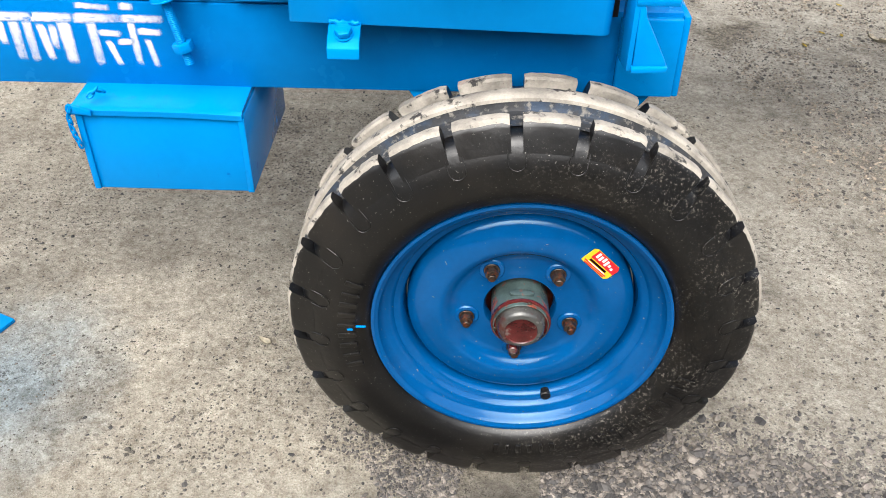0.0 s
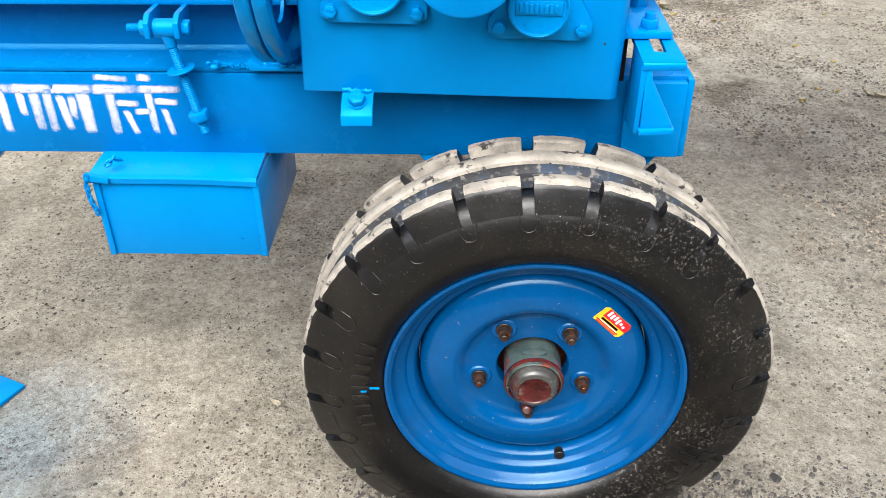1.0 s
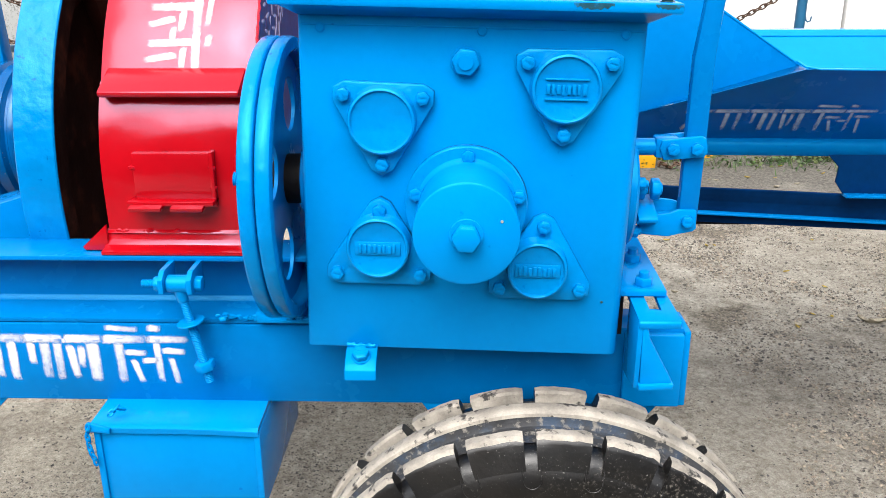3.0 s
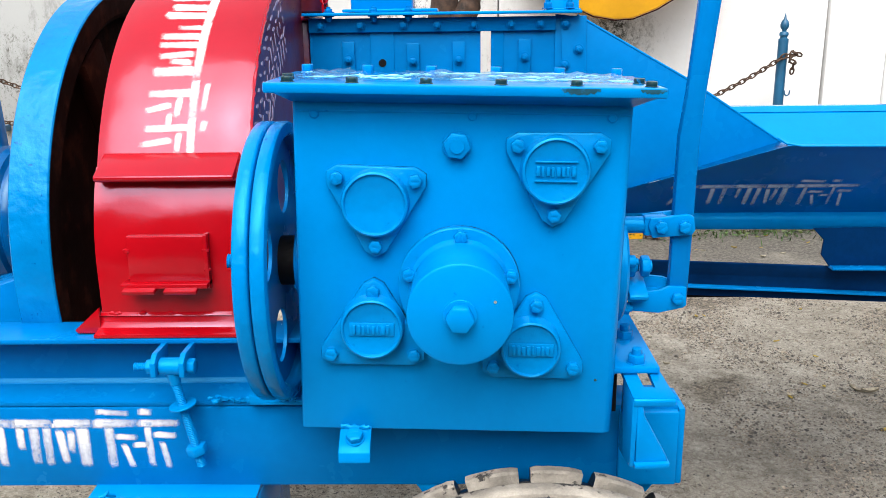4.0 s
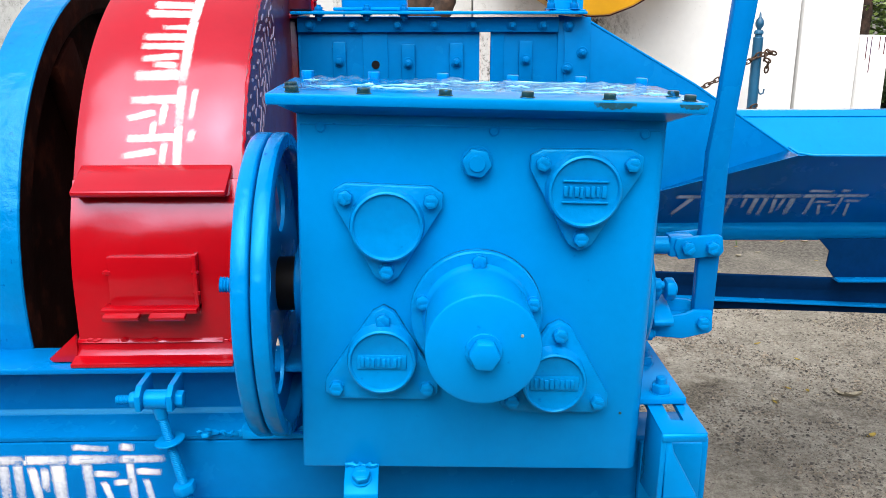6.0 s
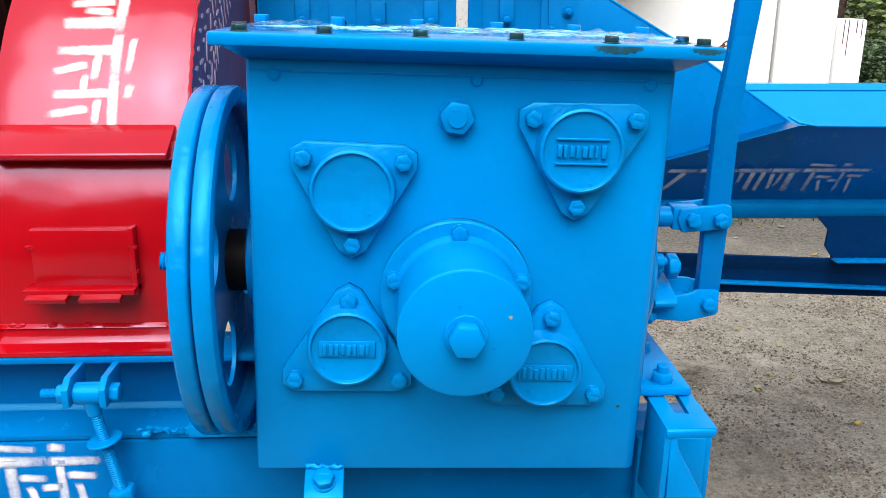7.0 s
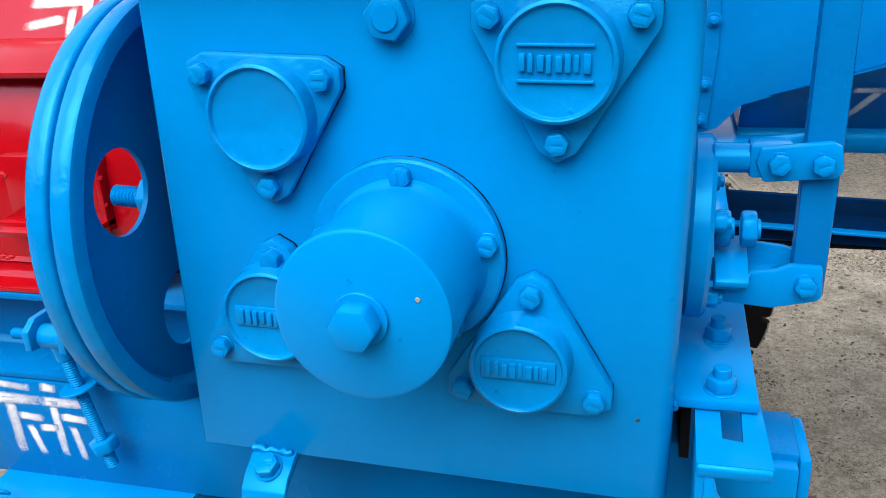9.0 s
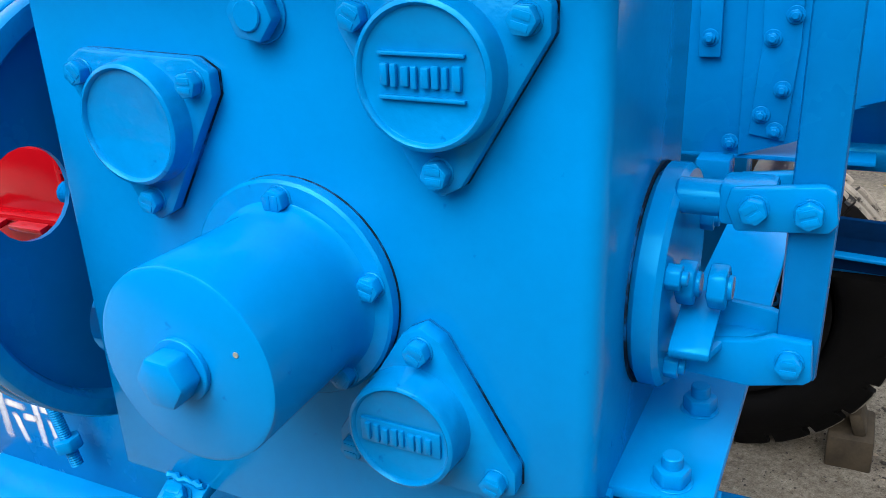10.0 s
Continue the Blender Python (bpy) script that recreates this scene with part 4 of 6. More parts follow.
def chain_mesh(pts, pitch, r):
    """Interlocking oval links along a line of points."""
    bm = bmesh.new()
    pts = [Vector(p) for p in pts]
    line = [(pts[q] - pts[q - 1]).length for q in range(1, len(pts))]
    total, q, s = sum(line), 0, pitch / 2
    n = 0
    while s < total:
        d, k = s, 0
        while k < len(line) - 1 and d > line[k]:
            d -= line[k]
            k += 1
        a, b = pts[k], pts[k + 1]
        c = a.lerp(b, d / line[k])
        f = (b - a).normalized()
        side = f.cross(Vector((0.2, 0.9, 0.3))).normalized()
        if n % 2:
            side = f.cross(side).normalized()
        ov = [c + f * (pitch * 0.72 * math.cos(w)) + side * (pitch * 0.38 * math.sin(w)) for w in (2 * math.pi * z / 10 for z in range(10))]
        sweep_tube(ov, r, 6, bm, closed=True)
        s += pitch
        n += 1
    return bm


build_toolbox()

# ---- gearbox ----
GB = pose(-0.003, 0.0, 1.042, 0, 1.5, 0)


def rounded_triangle(pts, r, n=3):
    """Outline round three points at the distance r."""
    c = Vector((sum(p[0] for p in pts) / 3, sum(p[1] for p in pts) / 3))
    pts = sorted((Vector(p) for p in pts), key=lambda p: math.atan2(*(p - c).yx))
    out = []
    for q in range(3):
        a, p, b = pts[q - 1], pts[q], pts[(q + 1) % 3]
        n0 = (p - a).normalized()
        n1 = (b - p).normalized()
        s, e = math.atan2(-n0.x, n0.y), math.atan2(-n1.x, n1.y)
        while e < s:
            e += 2 * math.pi
        for w in range(n):
            t = s + (e - s) * w / (n - 1)
            out.append((p.x + r * math.cos(t), p.y + r * math.sin(t)))
    return out


def bearing_cap(parent, bolts, centre, radius, depth, lettered, plate=0.012):
    cap = part("bearing_cap", prism(rounded_triangle(bolts, 0.0165), "y", -plate, -0.0011, 0.0025), BLUE_CAST, parent, local=True)
    # thin dark rim painted in for the shadow line under the cap
    part("gap_line", prism([(u + 0.0003, w - 0.0002) for u, w in rounded_triangle(bolts, 0.0163)], "y", -0.0012, -0.0002, 0.0), GAP_SHADE, cap, "dark line coloured as gap shadow", local=True)
    o = (centre[0], 0, centre[1])
    prof = [(radius + 0.0018, -plate + 0.001), (radius + 0.0004, -plate - 0.0035), (radius - 0.0002, -depth + 0.004), (radius - 0.0010, -depth + 0.0014), (radius - 0.0026, -depth + 0.0003),
            (radius - 0.0036, -depth), (radius - 0.0048, -depth + 0.0010), (radius - 0.0056, -depth + 0.0030), (radius - 0.0070, -depth + 0.0036), (0, -depth + 0.0036)]
    part("cap_boss", revolve(prof, o, "y", 56), BLUE_CAST, cap, local=True)
    for u, w in bolts:
        placed("cap_bolt", BOLT, cap, Matrix.Translation((u, -plate, w)) @ pose(0, 0, 0, 0, (u * 9000) % 60, 0))
    if lettered:
        rnd = random.Random(int(centre[0] * 1000) + 77)
        y0, y1 = -depth + 0.0005, -depth + 0.004
        for w in (0.0125, -0.0125) if lettered == 2 else ():
            part("emboss_line", box((o[0] - 0.027, y0, o[2] + w - 0.0012), (o[0] + 0.027, y1, o[2] + w + 0.0012), 0.0008), BLUE_CAST, cap, local=True)
        if lettered == 1:
            part("emboss_panel", box((o[0] - 0.030, y1 - 0.0025, o[2] - 0.0095), (o[0] + 0.030, y1, o[2] + 0.0095), 0.0015), BLUE_CAST, cap, local=True)
            y0 -= 0.0012
        for q in range(8):
            u = o[0] - 0.0255 + q * 0.0064
            wd = rnd.uniform(0.0036, 0.0054)
            low, high, proud = rnd.uniform(-0.0075, -0.0052), rnd.uniform(0.0052, 0.0075), rnd.uniform(0, 0.0008)
            part("emboss_bar", box((u, y0 - proud, o[2] + low), (u + wd, y1, o[2] + high), 0.0011), BLUE_CAST, cap, local=True)
    return cap


def build_gearbox():
    g = thing("gearbox", GB, "bright blue cast gearbox with round bearing caps bolted on its face", "gearbox")
    r = 0.013
    arc = [(r * math.cos(radians(a)), r * math.sin(radians(a))) for a in (0, 22, 45, 68, 90)]
    outline = [(0.218 - r + u, r - w) for u, w in arc[::-1]] + [(0.218, 0.215), (-0.218, 0.215)] + [(-0.218, 0.003), (-0.215, 0.0)]
    part("housing", prism(outline, "z", -0.2145, 0.2415, 0.0015), BLUE, g, local=True)
    bm = bmesh.new()
    low = [bm.verts.new(p) for p in ((-0.2165, 0.0015, 0.2405), (0.2165, 0.0015, 0.2405), (0.2165, 0.160, 0.2405), (-0.2165, 0.160, 0.2405))]
    high = [bm.verts.new(p) for p in ((-0.240, -0.036, 0.257), (0.242, -0.036, 0.257), (0.242, 0.166, 0.257), (-0.240, 0.166, 0.257))]
    for q in range(4):
        bm.faces.new((low[q], low[(q + 1) % 4], high[(q + 1) % 4], high[q]))
    bm.faces.new(high)
    bm.faces.new(low[::-1])
    part("neck", bm, BLUE, g, local=True)
    lid = part("lid", box((-0.246, -0.045, 0.255), (0.248, 0.172, 0.268), 0.003), BLUE, g, "blue lid plate, chipped at its edge", local=True)
    part("film", film_mesh(), FILM, lid, "crumpled clear plastic film", local=True)
    for u, v in ((-0.218, -0.028), (-0.138, -0.028), (-0.0465, -0.027), (0.046, -0.028), (0.139, -0.028), (0.231, -0.026), (-0.226, 0.022), (0.226, 0.024)):
        placed("lid_bolt", BOLT_OILY, lid, Matrix.Translation((u, v, 0.268)) @ pose(0, 0, 0, -90, 0, 0), "oily dark bolt")
    tall = bolt_mesh("lid_bolt_tall", BLUE, 0.0086, 0.0115)
    for u in (-0.2225, -0.1356, -0.045, 0.0477, 0.1385, 0.2197):
        placed("lid_bolt", tall, lid, Matrix.Translation((u, 0.152, 0.268)) @ pose(0, 0, 0, -90, 0, 0))
    rnd = random.Random(14)
    for q in range(26):
        u, v = -0.20 + 0.0158 * q + rnd.uniform(-0.012, 0.012), rnd.uniform(-0.012, 0.125)
        n, turn, length = 9, rnd.uniform(-0.6, 0.6), rnd.choice((0.014, 0.02, 0.03, 0.06))
        pts = [(u + length * (w / n - 0.5), v + turn * length * (w / n - 0.5) + rnd.uniform(-0.003, 0.003), 0.2722 + rnd.uniform(-0.0003, 0.0006)) for w in range(n + 1)]
        # pale ridge drawn in for a glint on the film
        part("fold", sweep_tube(pts, [0.0002 + rnd.uniform(0.3, 1.0) * 0.0019 * math.sin(math.pi * w / n) for w in range(n + 1)], 5), FOLD_GLINT, lid, "crease in the film, coloured pale as a glint", local=True)
    for u0, u1, h in ((0.118, 0.166, 0.0085), (0.214, 0.246, 0.006)):
        n = 12
        edge = [(u0 + (u1 - u0) * w / n, 0.2655 - h * (0.35 + 0.65 * abs(math.sin(w * 1.7))) * math.sin(math.pi * (w + 0.5) / (n + 1)) ** 0.5) for w in range(n + 1)]
        part("stain", prism([(u0, 0.2660), *edge, (u1, 0.2660)], "y", -0.0453, -0.0448, 0), OIL, lid, "oil stain on the lid edge", local=True)
    part("seam", box((-0.214, -0.0014, 0.2290), (0.214, 0.002, 0.2312), 0.0006), BLUE, g, local=True)
    for u in (-0.19, 0.012, 0.19):
        part("neck_rivet", disc(0.0065, -0.0025, 0.001, (u, 0, 0.226), "y", 0.002, 16), BLUE, g, local=True)
    bearing_cap(g, ((-0.161, 0.146), (-0.060, 0.1435), (-0.1115, 0.056)), (-0.1115, 0.114), 0.0435, 0.028, 0)
    bearing_cap(g, ((0.070, 0.191), (0.175, 0.192), (0.120, 0.101)), (0.119, 0.161), 0.0440, 0.030, 2)
    bearing_cap(g, ((-0.172, -0.0945), (-0.060, -0.0945), (-0.115, -0.006)), (-0.1155, -0.0525), 0.0420, 0.038, 1, 0.016)
    bearing_cap(g, ((0.155, -0.110), (0.047, -0.110), (0.1026, -0.0213)), (0.096, -0.077), 0.0400, 0.040, 1, 0.016)
    # dark rim drawn as the shadow line behind the flange
    part("flange_gap_line", disc(0.0816, -0.0012, 0.0005, (-0.0004, 0, 0.0012), "y", 0.0002, 64), GAP_SHADE, g, "dark rim coloured as gap shadow", local=True)
    fl = part("boss_flange", revolve([(0.0815, -0.0015), (0.0815, -0.010), (0.0795, -0.012), (0.070, -0.0125), (0.060, -0.013)], (-0.001, 0, 0.001), "y", 64), BLUE_CAST, g, local=True)
    prof = [(0.068, -0.0125), (0.0645, -0.017), (0.0640, -0.030), (0.0655, -0.1165), (0.0648, -0.1195), (0.0620, -0.1212), (0, -0.1212)]
    boss = part("shaft_cover", revolve(prof, (0, 0, 0.0), "y", 72), BLUE, g, "smooth blue shaft cover", local=True)
    for a in (90, 14, 166, 234, 306):
        placed("flange_bolt", BOLT, fl, Matrix.Translation((0.0695 * math.cos(radians(a)), -0.0122, 0.001 + 0.0690 * math.sin(radians(a)))) @ pose(0, 0, 0, 0, a, 0))
    placed("end_nut", bolt_mesh("end_nut", BLUE, 0.0180, 0.018, washer=0.004, ring=1.16), boss, Matrix.Translation((0.0, -0.121, 0.0)) @ pose(0, 0, 0, 0, 14, 0))
    placed("filler_plug", bolt_mesh("filler_plug", BLUE, 0.0185, 0.012, stud=0.0022, washer=0.002, ring=1.05), g, Matrix.Translation((-0.007, 0, 0.189)) @ pose(0, 0, 0, 0, 20, 0))
    for (u, w) in ((0.190, -0.134), (0.030, 0.010)):
        part("paint_chip", disc(0.0019, -0.0008 if w < -0.1 else -0.1220, 0.001 if w < -0.1 else -0.1205, (u + (0.012 if w > 0 else 0), 0, w + (0.008 if w > 0 else 0)), "y", 0.0002, 10), GREASE if w < 0 else CHIP, g, "small dark paint chip" if w < 0 else "tan filler showing through chipped paint", local=True)
    # round side cover
    # dark rim drawn as the shadow line behind the side cover
    part("side_gap_line", disc(0.0831, 0.2170, 0.2194, (0, 0.139, -0.011), "x", 0.0003, 56), GAP_SHADE, g, "dark rim coloured as gap shadow", local=True)
    side = part("side_cover", disc(0.083, 0.2193, 0.240, (0, 0.139, -0.011), "x", 0.004, 56), BLUE, g, local=True)
    for a in (20, 92, 157, 228, 300):
        bm = bolt_mesh("side_bolt", BLUE, 0.0095, 0.010, stud=0.004)
        placed("side_bolt", bm, side, Matrix.Translation((0.240, 0.139 + 0.067 * math.cos(radians(a)), -0.011 + 0.067 * math.sin(radians(a)))) @ pose(0, 0, 0, 0, 0, 90))
    part("weld_seam", sweep_tube([(0.219, 0.03 + 0.006 * q, -0.138 + 0.0015 * (q % 2)) for q in range(26)], 0.0035, 6), BLUE, g, local=True)
    return g


def film_mesh():
    bm = bmesh.new()
    xs, ys = 46, 22
    rows = []
    for j in range(ys):
        row = []
        for i in range(xs):
            u, v = -0.215 + 0.43 * i / (xs - 1), -0.018 + 0.155 * j / (ys - 1)
            z = 0.2700 + 0.004 * abs(noise.noise((u * 22, v * 30, 2.0))) + 0.008 * abs(noise.noise((u * 55, v * 40, 4.0)))
            row.append(bm.verts.new((u, v, z)))
        rows.append(row)
    for j in range(ys - 1):
        for i in range(xs - 1):
            bm.faces.new((rows[j][i], rows[j][i + 1], rows[j + 1][i + 1], rows[j + 1][i]))
    bmesh.ops.solidify(bm, geom=list(bm.faces), thickness=0.0012)
    return bm


build_gearbox()


# ---- gear lever and its linkage ----
def build_lever():
    v = thing("gear_lever", pose(0.315, 0.115, 0.985), "long blue flat-bar shift lever with bolted linkage", "lever")
    pts = [(0.305, 0.972), (0.333, 0.970), (0.336, 1.10), (0.337, 1.22), (0.3415, 1.28), (0.357, 1.43), (0.402, 1.86), (0.368, 1.86), (0.3265, 1.43), (0.3155, 1.285), (0.3075, 1.22), (0.306, 1.10)]
    part("bar", prism(pts, "y", 0.109, 0.127, 0.004), BLUE_SHADED, v)
    outline = [(0.271, 1.108), (0.268, 1.096), (0.275, 1.079), (0.331, 1.083), (0.336, 1.090), (0.333, 1.110), (0.326, 1.114)]
    link = part("link_plate", prism(outline, "y", 0.098, 0.107, 0.002), BLUE, v)
    part("link_plate", prism(outline, "y", 0.129, 0.138, 0.002), BLUE, v)
    for x in (0.286, 0.319):
        placed("link_bolt", BOLT, link, WM[link].inverted() @ Matrix.Translation((x, 0.098, 1.096)) @ pose(0, 0, 0, 0, x * 500, 0))
    part("shift_rod", disc(0.0125, 0.234, 0.272, (0, 0.116, 1.095), "x", 0.002, 24), BLUE, v)
    part("rod_eye", box((0.263, 0.102, 1.081), (0.298, 0.132, 1.110), 0.004), BLUE, v)
    arm = part("support_arm", prism([(0.246, 0.968), (0.290, 0.964), (0.326, 0.972), (0.331, 0.976), (0.329, 1.004), (0.304, 1.005), (0.293, 1.000), (0.246, 0.993)], "y", 0.101, 0.110, 0.002), BLUE, v)
    part("support_arm", prism([(0.244, 0.975), (0.325, 0.972), (0.327, 1.002), (0.300, 1.012), (0.244, 1.018)], "y", 0.128, 0.136, 0.002), BLUE, v)
    part("arm_web", prism([(0.240, 0.078), (0.266, 0.078), (0.272, 0.101), (0.300, 0.128), (0.240, 0.136)], "z", 0.990, 0.996, 0.001), BLUE, v)
    part("strap", prism([(0.128, 1.021), (0.076, 1.003), (0.072, 0.999), (0.073, 0.994), (0.0765, 0.994), (0.078, 0.997), (0.130, 1.015)], "x", 0.241, 0.268, 0.001), BLUE, v)
    placed("pivot_bolt", BOLT, arm, WM[arm].inverted() @ Matrix.Translation((0.316, 0.101, 0.988)))
    bm = bolt_mesh("adjuster_nut", BLUE, 0.0165, 0.0125, stud=0.003)
    placed("adjuster_nut", bm, v, WM[v].inverted() @ Matrix.Translation((0.240, 0.104, 1.036)) @ pose(0, 0, 0, 0, 0, 90))
    placed("adjuster_nut", bm, v, WM[v].inverted() @ Matrix.Translation((0.261, 0.104, 1.036)) @ pose(0, 0, 0, 0, 0, 90))
    return v


build_lever()


# ---- drive pulley ----
def build_pulley():
    p = thing("drive_pulley", pose(-0.2624, 0.0985, 1.051), "bright blue two-groove belt pulley beside the gearbox", "pulley")
    o = (-0.2624, 0.0985, 1.051)
    prof = [(0.1835, 0.0205), (0.1945, 0.0205), (0.1985, 0.0193), (0.2005, 0.0160), (0.2005, 0.0045), (0.1993, 0.0022), (0.1975, 0.0010), (0.188, 0.0008), (0.188, -0.0014), (0.1975, -0.0016),
            (0.1993, -0.0028), (0.2005, -0.0050), (0.2005, -0.0180), (0.1985, -0.0208), (0.1945, -0.0220), (0.1835, -0.0220)]
    rim = part("rim", revolve(prof, o, "x", 128), BLUE_CAST, p)
    # groove floor coloured dark, as shade in the recess
    part("groove_bottom", revolve([(0.1885, 0.0009), (0.1885, -0.0015)], o, "x", 128), GAP_SHADE, rim, "dark groove between the two rims")
    # rim inside and web take the shaded blue for the unlit gap
    part("rim_inside", revolve([(0.1835, 0.0205), (0.1805, 0.0185), (0.1775, 0.011), (0.1775, -0.012), (0.1805, -0.020), (0.1835, -0.0220)], o, "x", 128), BLUE_SHADED, rim)
    # web with four round holes
    bm = bmesh.new()
    n = 96
    hole_r, hole_c = 0.039, 0.108
    for h in (0.002, -0.003):
        inner = []
        edges = []
        for r, cy, cz, cnt in ((0.1840, 0, 0, n), (0.035, 0, 0, 24), *((hole_r, hole_c * math.cos(radians(a)), hole_c * math.sin(radians(a)), 24) for a in (160, 250, 340, 70))):
            vs = [bm.verts.new((o[0] + h, o[1] + cy + r * math.cos(2 * math.pi * q / cnt), o[2] + cz + r * math.sin(2 * math.pi * q / cnt))) for q in range(cnt)]
            edges += [bm.edges.new((vs[q], vs[(q + 1) % cnt])) for q in range(cnt)]
            inner.append(vs)
        bmesh.ops.triangle_fill(bm, use_beauty=True, use_dissolve=False, edges=edges)
        if h < 0:
            for va, vb in zip(first, inner):
                for q in range(len(va)):
                    bm.faces.new((va[q], va[(q + 1) % len(va)], vb[(q + 1) % len(va)], vb[q]))
        first = inner
    part("web", bm, BLUE_SHADED, p)
    # hub and shaft coloured black for the shade beside the gearbox
    part("hub", disc(0.036, -0.016, 0.030, o, "x", 0.004, 32), BLACK, p, "hub boss coloured black for the unlit gap")
    part("shaft", disc(0.020, -0.02, 0.044, o, "x", 0.002, 24), BLACK, p)
    part("bearing_flange", disc(0.055, 0.028, 0.0437, o, "x", 0.002, 40), BLUE_SHADED, p)
    nut = bolt_mesh("hub_nut", BLUE, 0.024, 0.020, stud=0.0, washer=0.005, ring=1.25)
    placed("hub_nut", nut, p, WM[p].inverted() @ Matrix.Translation((-0.2785, 0.092, 1.050)) @ pose(0, 0, 0, 0, 0, -90))
    part("stud", threaded((-0.300, 0.092, 1.050), (-0.338, 0.092, 1.052), 0.0110, 0.004), BLUE, p)
    return p


build_pulley()


# ---- flywheel and its red guard ----
AX = (0.62, 1.0)


def build_pedestal():
    p = thing("bearing_pedestal", pose(-0.8, 0.35, 0.922), "blue welded pedestal for the flywheel shaft", "pedestal")
    part("strut", prism([(-1.02, 0.80), (-0.725, 0.80), (-0.718, 0.985), (-0.76, 0.972), (-1.02, 0.900)], "y", 0.24, 0.34, 0.002), BLUE_SHADED, p)
    part("belt_shield", prism([(-1.06, 1.10), (-0.951, 1.10), (-0.952, 1.123), (-0.958, 1.265), (-0.985, 1.36), (-1.06, 1.36)], "y", 0.66, 0.70, 0.004), BLUE_SHADED, p)
    part("shield_foot", box((-1.045, 0.655, 0.80), (-0.990, 0.705, 1.12), 0.003), BLUE_SHADED, p)
    part("saddle", prism([(-1.06, 0.80), (-0.72, 0.80), (-0.72, 0.84), (-1.06, 0.84)], "y", 0.50, 0.74, 0.004), BLUE_SHADED, p)


build_pedestal()


def build_flywheel():
    f = thing("flywheel", pose(-0.67, AX[0], 0.56), "large bright blue flywheel with a bare brown inside", "flywheel")
    o = (-0.668, *AX)
    prof = [(0.405, 0.030), (0.445, 0.031), (0.447, 0.029), (0.447, -0.031), (0.445, -0.033), (0.405, -0.033)]
    part("rim", revolve(prof, o, "x", 144), BLUE_BRUSHED, f, "brush-painted blue rim with runs")
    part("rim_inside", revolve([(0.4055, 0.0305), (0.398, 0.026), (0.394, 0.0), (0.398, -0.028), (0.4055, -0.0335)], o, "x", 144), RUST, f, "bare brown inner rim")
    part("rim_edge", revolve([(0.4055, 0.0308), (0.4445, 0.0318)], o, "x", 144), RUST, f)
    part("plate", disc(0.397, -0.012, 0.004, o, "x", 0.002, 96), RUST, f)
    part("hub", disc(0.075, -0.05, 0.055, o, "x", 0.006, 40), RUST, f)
    for q in range(3):
        a = radians(30 + 120 * q)
        m = Matrix.Translation(o) @ Matrix.Rotation(a, 4, "X")
        part("knife", box((0.004, -0.045, 0.07), (0.030, 0.045, 0.390), 0.004, m=m), RUST, f)
    part("belt_pulley", revolve([(0, -0.190), (0.050, -0.190), (0.052, -0.196), (0.118, -0.196), (0.128, -0.190), (0.144, -0.190), (0.147, -0.194), (0.147, -0.204), (0.138, -0.210), (0.138, -0.214), (0.147, -0.220),
                                 (0.147, -0.238), (0.138, -0.244), (0.138, -0.248), (0.147, -0.254), (0.147, -0.275), (0.138, -0.281), (0.138, -0.285), (0.147, -0.291), (0.147, -0.320), (0, -0.325)], o, "x", 64),
         RIM_BLUE, f, "dark blue grooved belt pulley")
    part("shaft", disc(0.03, -0.36, 0.75, o, "x", 0.003, 24), BLUE_SHADED, f)
    return f


build_flywheel()


